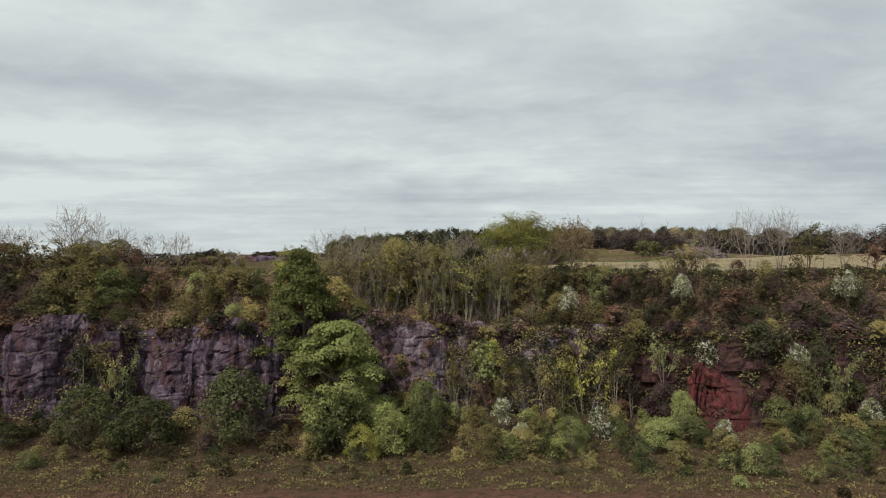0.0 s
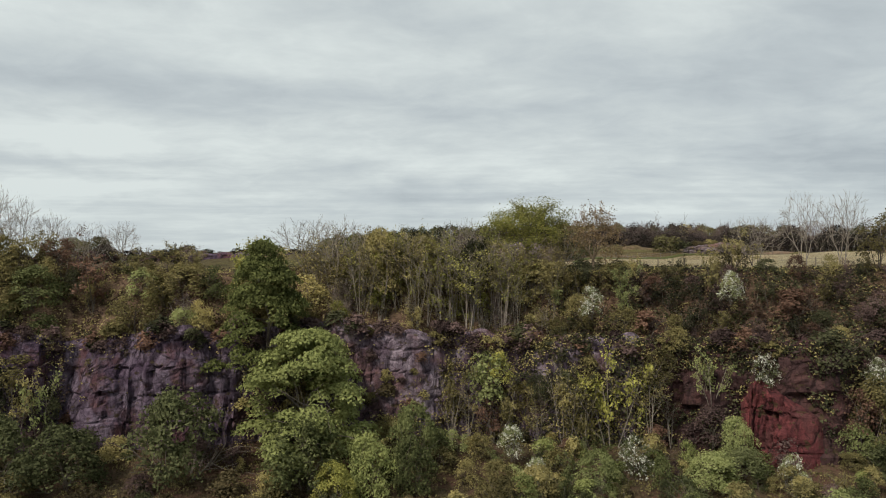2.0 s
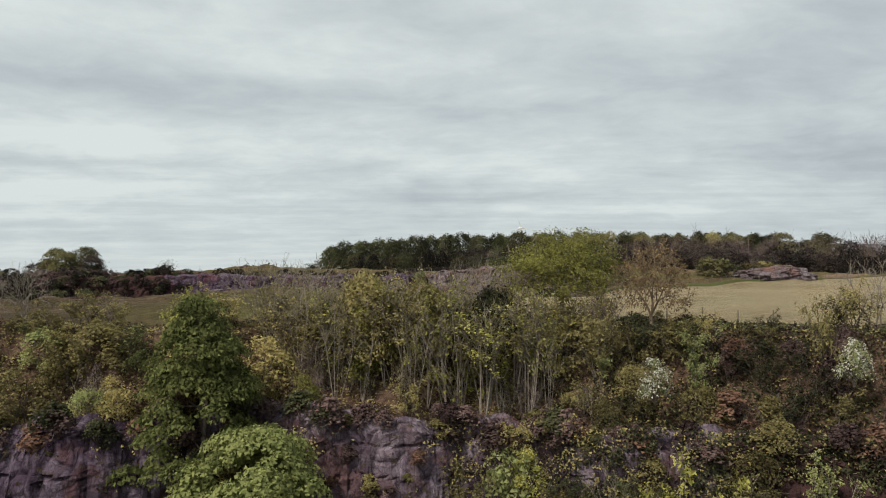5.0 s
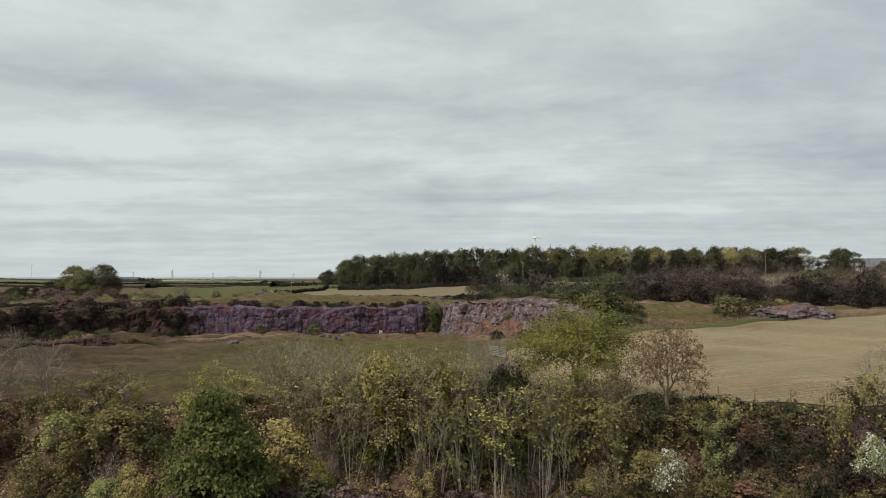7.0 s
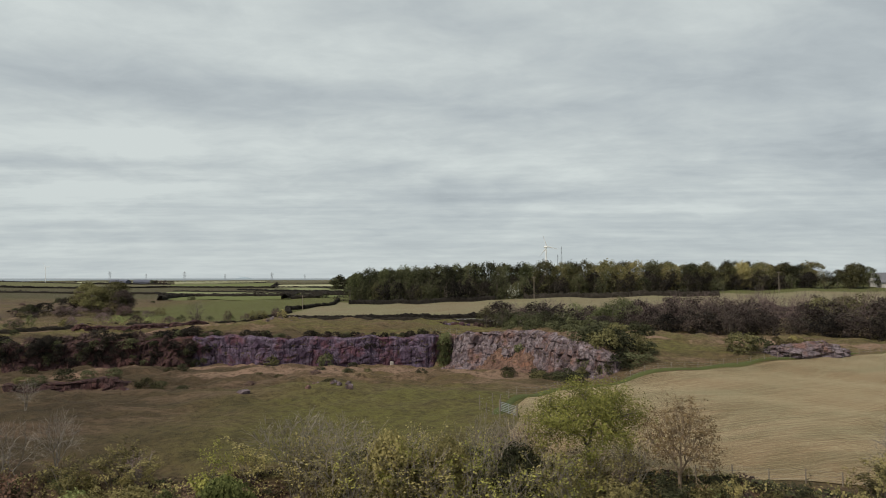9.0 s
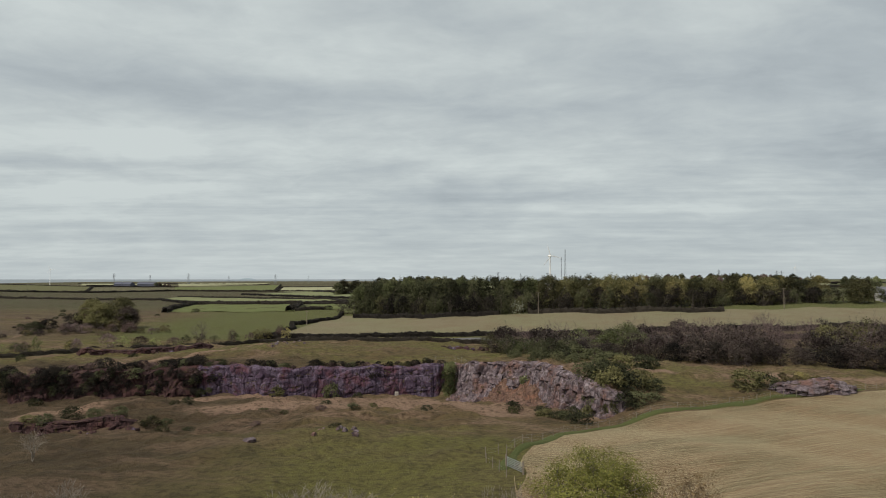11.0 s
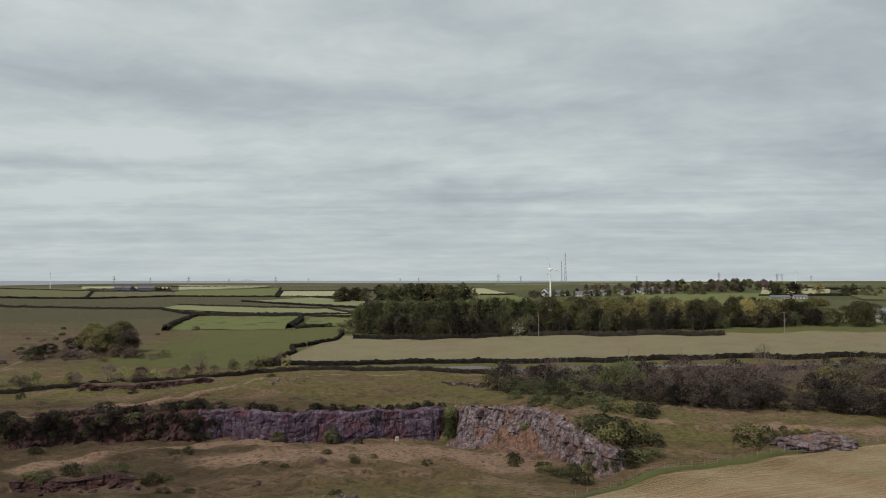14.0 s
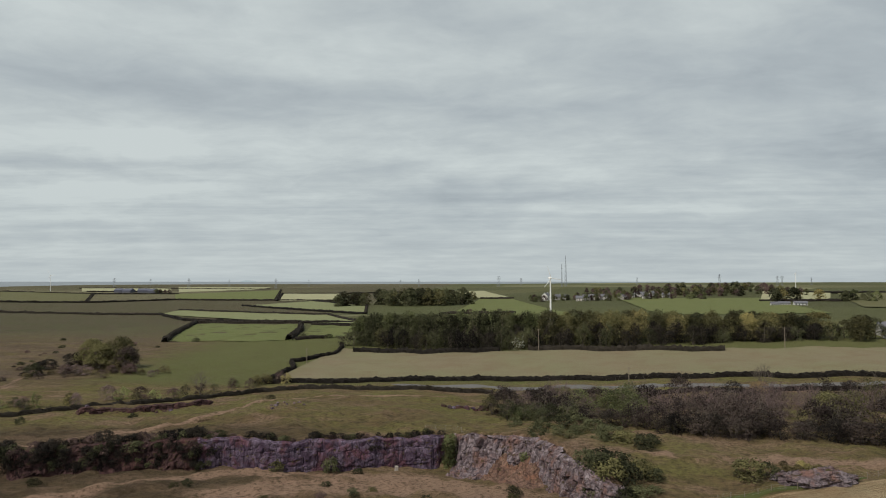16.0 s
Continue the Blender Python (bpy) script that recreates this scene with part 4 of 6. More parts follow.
def lobed(r, n, spec, scatter):
    """Leaf places and outward directions on the lobes of an uneven crown."""
    count, rad, half, foot, top, flat, belly = spec[:7]
    h = np.sort(r.random(count)) ** 0.85
    prof = np.sqrt(np.clip(1 - np.abs((h - belly * 0.62) / np.where(h < belly * 0.62, belly * 0.62 + 0.12, 1.02 - belly * 0.62)) ** 2.2, 0.02, 1))
    if len(spec) > 7:                  # narrowing to a point
        prof = 0.22 + 0.85 * (1 - h) ** 0.8
    az = r.random(count) * 2 * math.pi + h * 40
    reach = half * prof * (0.55 + 0.45 * np.sqrt(r.random(count))) * (0.85 + 0.3 * r.random(count)) - rad * 0.35
    size = rad * (0.65 + 0.7 * r.random(count))
    lc = np.stack([np.cos(az) * reach, np.sin(az) * reach, foot + rad * 0.4 + h * (top - foot - rad * 0.8)], 1)
    w = size ** 2
    k = r.choice(count, n, p=w / w.sum())
    # each lobe is a drooping spray: a cap of leaves, open below
    th, q = r.random(n) * 2 * math.pi, np.sqrt(r.random(n)) * 1.15
    tip = np.stack([np.cos(az[k]), np.sin(az[k])], 1)
    sx, sy = np.cos(th) * q, np.sin(th) * q
    lean = sx * tip[:, 0] + sy * tip[:, 1]
    cap = (0.55 - 0.95 * q ** 2 - 0.35 * lean) * (0.5 + flat)
    c = lc[k] + np.stack([sx, sy, cap], 1) * size[k][:, None] * np.array([1.1, 1.1, 0.85]) + r.normal(0, scatter * 0.8, (n, 3))
    d = np.stack([sx * 0.9 + 0.3 * tip[:, 0], sy * 0.9 + 0.3 * tip[:, 1], 0.5 - 0.25 * q], 1)
    return c, d / np.linalg.norm(d, axis=1)[:, None]


def species(habit, leaf, variant, bark):
    key = (habit, leaf, variant, bark.name)
    if key not in SPECIES:
        sk, lobes, n, size, scat = HABIT[habit]
        r = np.random.default_rng(hash_name(habit) + variant * 17)
        seg, tips = fan_tree(r, **sk) if "tips" in sk else grow(r, **sk)
        V, F = [], []
        for p, q, ra, rb, lev in seg:
            tube(V, F, p, q, max(ra, 0.012), max(rb, 0.009), 5 if lev == 0 else 3)
        tips = np.array(tips)
        drift = tips[:, :2].mean(0) / max(tips[:, 2].mean(), 0.1)
        upright = lambda a: a - np.concatenate([np.outer(a[:, 2], drift), np.zeros((len(a), 1))], 1)
        V, tips = list(upright(np.array(V))), upright(tips)
        me = bpy.data.meshes.new("trunk")
        me.from_pydata([tuple(v) for v in V], [], F)
        me.materials.append(bark)
        if lobes:
            c, out = lobed(r, n, lobes, scat)
            pts = c
        else:
            c = tips[r.integers(0, len(tips), n)]
            out = (c - (0, 0, tips[:, 2].max() * 0.4))
            out = out / (np.linalg.norm(out, axis=1)[:, None] + 1e-6)
            pts = tips
        top = np.percentile(pts[:, 2], 98)
        wide = np.percentile(np.hypot(pts[:, 0], pts[:, 1]), 95) * 2
        lm = leaf_mesh("crown", c, out * (1.6 if lobes else 1.0), r, 1, size, 0.0 if lobes else scat, LEAF[leaf], 0.2, n)
        SPECIES[key] = (me, lm, top, wide)
    return SPECIES[key]


def hash_name(s):
    v = 7
    for ch in s:
        v = (v * 31 + ord(ch)) % 99991
    return v


def plant(name, habit, leaf, x, y, height, width=None, label="", category="bush", group="", z=None, bark=None, variants=3, sink=0.15, turn=None):
    """One plant: its stems and its crown, rooted in the land at (x, y)."""
    v = prng.randrange(variants)
    trunk, crown, h0, w0 = species(habit, leaf, v, bark or BARK)
    sz = height / h0
    sx = min(max(width / w0, 0.66 * sz), 1.6 * sz) if width else sz
    if z is None:
        z = ground_z(x, y)
    root = new(name)
    root.empty_display_size = 0.3
    root.matrix_world = pose(x, y, z - sink, prng.uniform(-4, 4), prng.uniform(-4, 4), prng.uniform(0, 360) if turn is None else turn) @ Matrix.Diagonal((sx, sx, sz, 1))
    for nm, me in (("trunk", trunk), ("crown", crown)):
        ob = new(nm, me)
        ob.parent = root
    return tagged(root, label, category, group)


# ---- the cliff's plants ----
def face_point(x, z):
    """A place on the rock face at height z, and just in front of it."""
    h = min(max((z - 2.4) / 10.8, 0), 1)
    return float(cliff_y(x)) - 1.4 - 1.6 * (1 - h)


plant("sycamore_tree", "broad", "sycamore", -12.4, 86.0, 12.6, 11.5, "bright green sycamore in full leaf at the cliff foot", "tree", z=1.6)
plant("sycamore_tree", "cone", "maple", -17.2, 90.2, 12.8, 9.4, "deep green sycamore rooted on the cliff edge", "tree", z=9.8)
for x, y, top, w_, leaf in ((-39.7, 82, 7.2, 7.0, "willow"), (-33.0, 82, 6.2, 7.5, "willow"), (-23.0, 83.5, 9.0, 8.3, "willow"), (-11.8, 82.0, 6.8, 7.5, "fresh"), (-5.8, 82, 5.4, 4.8, "sycamore"),
                            (-8.7, 79.5, 3.6, 3.6, "lime"), (-2.1, 86.5, 7.4, 4.3, "fresh"), (-2.0, 82.5, 5.0, 4.2, "fresh"), (-47, 81, 3.5, 5, "willow"), (-53, 83, 6, 6, "willow"), (27, 83, 4.2, 7, "willow"), (24, 82, 4.0, 5, "fresh"),
                            (36.6, 82, 3.9, 5, "olive"), (27.4, 84.2, 6.5, 3.4, "fresh"), (37.5, 83.5, 6.2, 4, "fresh"), (40.5, 83, 5.2, 4, "fresh"), (43.5, 79, 3, 5, "fresh"), (14, 82, 4, 4, "fresh"), (5, 81, 3.4, 4, "olive"), (8.5, 80.5, 3.2, 4, "olive"), (54, 83, 4.4, 6, "olive")):
    plant("willow_bush", "bush", leaf, x, y, top - ground_z(x, y), w_, "rounded green willow bush at the foot of the cliff", "bush", "bushes at the cliff foot")
plant("oak_tree", "oak", "lime", 10.4, 103, 7.6, 10.5, "spreading oak with fresh yellow-green leaves on the field edge", "tree")
plant("ash_tree", "ash", "gold", 17.3, 99.2, 7.6, 7.0, "ash tree with thin orange-brown young leaves", "tree", variants=1, bark=BARK_TAN)

BARE = ((-58, 100, 7.0, 6), (-60.5, 99, 7.2, 6), (-49.5, 97, 9.2, 9), (-47, 98.5, 8.2, 6), (-43.5, 100, 6.4, 5), (-36.5, 101, 5.4, 5), (-39, 98, 5.5, 6), (-15, 100.5, 6.2, 8), (-11.2, 100, 6.0, 7), (41.2, 99.4, 8.6, 5.4), (45.4, 99.2, 8.6, 5.4), (35, 98, 5.8, 6), (54, 99, 6, 6), (-8.2, 97, 5.5, 4), (1.0, 101, 6.8, 4), (3.2, 101, 7, 3.5), (-55, 126, 4, 4))
for x, y, h, w_ in BARE:
    plant("bare_tree", "bare", "grey" if x < -30 or -10 < x < 30 else "olive", x, y, h, w_, "leafless grey twiggy tree on the cliff top", "tree", "bare trees on the cliff top", bark=BARK_PALE)
for i in range(32):
    x = -12 + i * 0.72 + prng.uniform(-0.5, 0.5)
    y = 96.2 + prng.uniform(-1.6, 2.6)
    plant("slender_tree", "thin", prng.choice(("lime", "olive", "yellow", "olive", "lime")), x, y, 25.0 - ground_z(x, y) - 3.2 * prng.random() ** 1.5 - (1.2 if x > 4 else 0), prng.uniform(3.0, 4.6), "slender pale-stemmed tree with sparse spring leaves", "tree", "slender trees on the brow", bark=BARK_PALE)
# broader crowns along the field edge; dark ones added behind stems to darken gaps
for x, y, top, w_, leaf, habit in ((-58, 98, 24, 8, "olive", "bush"), (-50, 96, 24.5, 8, "olive", "spray"), (-44, 98, 24.6, 5, "olive", "spray"), (-42, 93.5, 20.5, 6, "fresh", "bush"), (-33, 97, 22.6, 6, "olive", "spray"), (-30, 98.5, 23.4, 6, "olive", "spray"), (-27, 98, 22.8, 5, "olive", "spray"),
                                   (-29.8, 100, 23.2, 6, "olive", "spray"), (-18.6, 99.8, 23.6, 5, "olive", "spray"), (-5.2, 97.3, 24.2, 4.5, "lime", "spray"), (-3.8, 96.5, 24, 4, "lime", "spray"), (-6, 98, 24.6, 6, "olive", "bush"), (-1.5, 99, 24.0, 5, "olive", "bush"), (4, 99, 23.4, 5, "dark", "bush"),
                                   (13.5, 97, 21.4, 4, "olive", "spray"), (11.5, 98, 22.4, 4, "olive", "spray"), (8.5, 98.5, 22.6, 4, "yellow", "spray"), (15.5, 97.5, 21.2, 4, "yellow", "spray"), (-53, 95, 24.6, 8, "olive", "spray"), (-47, 95.5, 23.8, 6, "olive", "bush"), (29, 93.5, 23.0, 4.6, "olive", "spray"), (31, 95, 23.2, 5, "olive", "spray"), (33, 97, 24, 5, "olive", "spray"), (48.4, 97, 26.5, 6, "olive", "spray"), (57, 97, 25, 6, "rust", "spray"), (20, 96, 20.8, 4.6, "fresh", "spray"), (21.5, 97.3, 21.8, 2.4, "yellow", "spray"), (-9, 100.5, 22.6, 4.5, "dark", "bush"), (-5, 101, 22.8, 5, "dark", "bush"), (0.5, 101, 22.8, 5, "dark", "bush"), (5.5, 101, 22.4, 4.5, "dark", "bush"), (-2.5, 100.5, 22.4, 4.5, "heath", "bush"), (-62, 96, 25.4, 6, "rust", "spray"), (-55, 95, 24.8, 6, "rust", "spray"), (-37, 95.5, 22.6, 5, "rust", "spray"), (-46, 95, 24.4, 6, "olive", "spray"), (-40.5, 96, 24.2, 5, "rust", "spray"), (-21, 97, 23.4, 5, "lime", "spray"), (63, 96, 24, 7, "olive", "bush"), (-66, 97, 25, 9, "olive", "bush")):
    w_ = min(w_, 1.15 * (top - ground_z(x, y))) if habit == "spray" else w_
    plant("edge_bush", habit, leaf, x, y, top - ground_z(x, y), w_, {"olive": "olive-green", "heath": "dark brown", "rust": "rust-brown", "fresh": "green", "yellow": "yellow-green", "lime": "lime-green", "dark": "dark green", "gold": "golden-leaved"}[leaf] + " bush on the field edge above the cliff", "bush", "bushes on the field edge")

# bare rock: from x, to x, from z, to z
CLEAR = ((-55.5, -44, 5.0, 14.8), (-37, -19, 4.4, 13.6), (-9.5, 1.0, 6.0, 14.4), (29.4, 34.6, 2.6, 9.0), (15.0, 17.6, 9.6, 12.4), (22.5, 28.0, 6.5, 10.5))
WORDS = {"fresh": "fresh green", "olive": "olive-green", "yellow": "yellow-green", "sycamore": "bright green", "heath": "dark brown", "dark": "dark green", "rust": "rust-brown", "lime": "lime-green", "herb": "dry brownish", "willow": "mid-green"}


def cover_at(x, z):
    """What grows where on the cliff."""
    if z > 13:
        if x < -46:
            pool = ("olive", "dark", "heath", "olive")
        elif x < -14:
            pool = ("olive", "yellow", "fresh", "olive", "dark")
        elif x < 8:
            pool = ("yellow", "olive", "lime", "yellow", "olive")
        elif x < 20:
            pool = ("dark", "olive", "fresh", "olive")
        else:
            pool = ("heath", "dark", "heath", "heath", "dark", "rust", "olive")
    elif z > 7:
        if x < 2:
            pool = ("olive", "heath", "dark")
        elif x < 9:
            pool = ("yellow", "lime", "olive", "yellow", "sycamore")
        elif x < 15:
            pool = ("dark", "dark", "olive")
        elif x < 22:
            pool = ("yellow", "lime", "olive", "rust")
        else:
            pool = ("heath", "dark", "rust", "fresh", "dark", "olive", "heath")
    elif z > 2.5:
        pool = ("dark", "olive", "heath") if x < -14 else ("olive", "yellow", "fresh", "rust", "olive") if x < 24 else ("dark", "olive", "heath", "heath", "fresh")
    else:
        pool = ("olive", "olive", "yellow", "fresh", "heath")
    return prng.choice(pool)


def is_clear(x, z):
    """Bare rock has a ragged outline."""
    x, z = x + 2.2 * noise.noise(Vector((x * 0.3, z * 0.3, 4))), z + 1.5 * noise.noise(Vector((x * 0.3, z * 0.3, 8)))
    return any(((2 * x - a - b) / (b - a)) ** 4 + ((2 * z - c - d) / (d - c)) ** 4 < 1 for a, b, c, d in CLEAR)


made = 0
while made < 205:
    x = prng.uniform(-66, 66)
    r = prng.random()
    if r < 0.26:                       # at the foot
        y = float(cliff_y(x)) - prng.uniform(3.0, 14)
        z = ground_z(x, y)
        h = prng.uniform(1.0, 2.6)
        habit = "scrub"
    elif r < 0.58:                     # on ledges of the face
        z = prng.uniform(2.5, 12.5)
        y = face_point(x, z)
        h = prng.uniform(1.6, 3.6)
        habit = "spray" if prng.random() < 0.45 else "scrub"
        if is_clear(x, z + 0.6 * h) or is_clear(x, z + 0.2):
            continue
    else:                              # on the brow
        y = float(cliff_y(x)) + prng.uniform(1.0, 8.5)
        z = ground_z(x, y)
        h = min(prng.uniform(1.5, 3.4), max(1.2, 21.4 - z))
        habit = "spray" if prng.random() < 0.5 else "scrub"
        if -11 < x < 8 and prng.random() < 0.5:
            continue
    leaf = cover_at(x, z + h * 0.4)
    plant("scrub_bush", habit, leaf, x, y, h, h * prng.uniform(0.85, 1.5), WORDS[leaf] + (" scrub bush at the foot of the quarry cliff" if r < 0.26 else " scrub bush clinging to the rock face" if r < 0.58 else " scrub bush on the cliff brow"), "bush", "scrub on the cliff", z=z)
    made += 1
for x, y, z, w_ in ((30.8, 86.0, 9.2, 2.6), (18.2, 84.6, 1.0, 3.4), (48, 83, 3.0, 2.6), (41, 85, 8.5, 3), (29.4, 90.4, 17.0, 2.6), (50, 91, 17, 3), (8.5, 82, 1, 2.2), (31, 81, 1.0, 2.6), (15.8, 92.4, 15.4, 2.6), (7, 86.5, 2.5, 2.6), (5, 91.5, 6.5, 4.5)):
    plant("hawthorn_bush", "hazel" if x != 5 else "scrub", "blossom" if (x, y) != (5, 91.5) else "fresh", x, y, w_ * 1.15, w_, "hawthorn bush covered in white blossom" if x != 5 else "pale green hawthorn bush on a ledge", "bush", "flowering hawthorns", z=z)

for i in range(130):                   # growth trailing over the edge of the rock
    x = prng.uniform(-64, 64)
    z = 12.3 + float(brow(x)) + prng.uniform(-1.3, 0.8)
    leaf = prng.choice(("heath", "olive", "rust", "rust", "heath", "dark"))
    h = prng.uniform(0.8, 1.8)
    plant("trailing_bush", "tuft", leaf, x, float(cliff_y(x)) - prng.uniform(0.3, 1.3), h, h * prng.uniform(1.2, 1.9), WORDS[leaf] + " growth trailing over the edge of the rock", "bush", "growth on the rock edge", z=z)
for i in range(34):                    # bracken on the ledges of the bare rock
    a, b, c, d = prng.choice(CLEAR[:3])
    x, z = prng.uniform(a, b), prng.uniform(c, d - 1)
    leaf = prng.choice(("rust", "heath", "herb", "rust", "olive"))
    h = prng.uniform(0.5, 1.3)
    plant("ledge_bush", "tuft", leaf, x, face_point(x, z) + 0.3, h, h * prng.uniform(1.4, 2.2), WORDS[leaf] + " growth on a ledge of the bare rock", "bush", "growth on the ledges", z=z)
for i in range(100):                   # low bushes on the quarry floor
    x = prng.uniform(-58, 58)
    y = float(cliff_y(x)) - 4 - 18 * prng.random() ** 0.9
    leaf = prng.choice(("herb", "olive", "herb", "willow", "herb", "olive", "willow") if x < 0 else ("olive", "herb", "fresh", "willow", "olive"))
    h = prng.uniform(0.8, 2.2) * (1.0 if y > 76 else 0.6)
    plant("floor_bush", prng.choice(("tuft", "spray", "scrub")), leaf, x, y, h, h * prng.uniform(0.9, 1.5), WORDS[leaf] + " low bush on the quarry floor", "bush", "low bushes on the floor")

for i in range(60):                    # a closer cover of bushes below the eastern face
    x = prng.uniform(4, 50)
    y = float(cliff_y(x)) - prng.uniform(5, 17)
    leaf = prng.choice(("willow", "olive", "fresh", "willow", "sycamore"))
    h = prng.uniform(1.4, 3.2)
    plant("floor_bush", prng.choice(("scrub", "spray", "scrub")), leaf, x, y, h, h * prng.uniform(0.7, 1.2), WORDS[leaf] + " low bush on the quarry floor", "bush", "low bushes on the floor")

# hazels and elders: the mass of the wood on the brow and at the foot
made = 0
while made < 140:
    x = prng.uniform(-70, 70)
    if prng.random() < 0.6:
        y = float(cliff_y(x)) + prng.uniform(0.8, 7.0)
        z = ground_z(x, y)
        h = min(prng.uniform(2.6, 5.0) * (0.75 if x > 14 else 1.0), max(1.6, (20.6 if -40 < x < -14 else 21.8) - z))
        if -10 < x < 8 and prng.random() < 0.6:
            continue
    else:
        z = prng.uniform(1.0, 9.5)
        y = face_point(x, z) - 0.6 if z > 3 else float(cliff_y(x)) - prng.uniform(3, 7)
        h = prng.uniform(2.4, 4.4)
        if is_clear(x, z + 0.6 * h) or is_clear(x, z + 0.2) or is_clear(x - 1.2, z + 0.7 * h) or is_clear(x + 1.2, z + 0.7 * h):
            continue
        z = min(z, ground_z(x, y)) if z < 3 else z
    leaf = cover_at(x, z + h * 0.5)
    plant("hazel_bush", "hazel" if prng.random() < 0.6 else "spray", leaf, x, y, h, h * prng.uniform(0.8, 1.25), WORDS[leaf] + " hazel bush in the thicket on the cliff", "bush", "hazels on the cliff", z=z)
    made += 1

# brakes of bare pale stems between the crowns
for i in range(84):
    if i < 62:
        x = prng.uniform(-15, 14)
        y = float(cliff_y(x)) + prng.uniform(1.5, 8.0)
        h = prng.uniform(2.2, 3.8) if y < float(cliff_y(x)) + 4 else prng.uniform(3.0, 5.4)
    elif i < 74:
        x, y = prng.uniform(4, 14), prng.uniform(98, 101.5)
        h = 22.9 - ground_z(x, y) + prng.uniform(-1, 0.8)
    else:
        x = prng.uniform(-60, -20)
        y = float(cliff_y(x)) + prng.uniform(1.5, 8.0)
        h = prng.uniform(2.4, 4.2)
    plant("stem_thicket", "brake", prng.choice(("olive", "grey", "yellow", "herb")), x, y, h, h * prng.uniform(0.6, 0.9), "brake of thin pale stems with few leaves", "bush", "bare brakes on the brow", bark=BARK_PALE)

# taller thin trees that climb the face
for x, z0, top, leaf in ((10, 1, 11, "yellow"), (12.5, 1, 11.8, "yellow"), (14.5, 1.5, 12.2, "olive"), (17, 2, 12.2, "lime"), (7, 2, 10, "olive"), (3, 3, 11.5, "yellow"), (1.2, 3, 11, "olive"), (20.5, 3, 12, "olive"), (22.5, 3, 10, "rust"), (5.5, 2.5, 9, "rust"), (38.5, 2, 11, "olive"), (43, 2, 12, "fresh"), (46, 3, 12, "fresh"), (52, 3, 12, "olive"), (26, 7, 13.5, "fresh"), (-40, 4, 13, "olive"), (-42, 4, 12, "dark"), (-38.5, 3, 11, "fresh"), (57, 3, 12, "olive")):
    plant("face_tree", "spray" if prng.random() < 0.7 else "thin", leaf, x, face_point(x, z0) - 0.5, (top - z0) * prng.uniform(0.7, 1.05), 3.6, "thin-stemmed young tree growing up the rock face", "tree", "young trees on the face", z=z0, bark=BARK_PALE)


# ---- undergrowth: leaves that carpet the slopes ----
def carpet(name, leaf, n, size, label, zone, keep, seed):
    r = np.random.default_rng(seed)
    m = n * 4
    x, q = r.uniform(-80, 80, m), r.random(m)
    lump = np.array([noise.noise(Vector((a * 0.45, b * 14, seed))) * 0.9 + noise.noise(Vector((a * 1.3, b * 40, seed))) * 0.4 for a, b in zip(x, q)])
    if zone == "foot":
        y = cliff_y(x) - 1.5 - 25 * q
        z = land(x, y)
        out = np.tile((0, -0.2, 0.55), (m, 1))
        ok = np.ones(m, bool)
    else:
        face = q < 0.45
        zf = 2.4 + 11 * q / 0.45
        yf = cliff_y(x) - 1.2 - 1.6 * (1 - np.clip((zf - 2.4) / 10.8, 0, 1))
        ys_ = cliff_y(x) - 0.3 + 9.3 * (q - 0.45) / 0.55
        y = np.where(face, yf, ys_)
        z = np.where(face, zf, land(x, ys_))
        out = np.where(face[:, None], (0, -1.0, 0.35), (0, -0.5, 0.9))
        bare = face & np.array([is_clear(a, b) for a, b in zip(x, z)])
        ok = ~(bare & (lump < 0.5))
    ok &= keep(x, z, lump)
    i = np.where(ok)[0][:n]
    t = (np.maximum(0.05, 0.25 + lump[i]) * r.random(len(i)) ** 0.6)[:, None]
    C = np.stack([x[i], y[i], z[i]], 1) + out[i] * t
    me = leaf_mesh(name, C, out[i] * 0.8 if zone != "foot" else np.tile((0, -0.9, -0.3), (len(i), 1)), r, 1, size, 0.05, LEAF[leaf], 0.25 if zone != "foot" else 0.1, len(i))
    return tagged(new(name, me), label, "undergrowth", kind="stuff")


carpet("ivy", "dark", 44000, 0.12, "dark green ivy over the cliff and its brow", "cliff", lambda x, z, l: (l > -0.1) & ((x > 8) | ((l > 0.3) & (x < -10))), 3)
carpet("ivy", "dark", 22000, 0.15, "dark ivy and brambles over the broken eastern face", "cliff", lambda x, z, l: (x > 12) & (l > -0.5), 17)
carpet("bramble", "olive", 52000, 0.11, "olive-green brambles carpeting the slope", "cliff", lambda x, z, l: l > -0.35, 5)
carpet("dead_bracken", "heath", 44000, 0.12, "brown bracken and dead stems on the slope", "cliff", lambda x, z, l: (x > 14) | (l > 0.0), 7)
carpet("spring_growth", "yellow", 16000, 0.10, "yellow-green spring growth on the slope", "cliff", lambda x, z, l: (l > 0.1) & (x < 22), 9)
carpet("long_grass", "herb", 60000, 0.10, "dry brown-green grass and herbs at the cliff foot", "foot", lambda x, z, l: l > -0.3, 11)
carpet("low_herbs", "olive", 26000, 0.10, "olive-green herbs among the dry grass", "foot", lambda x, z, l: l > 0.12, 13)


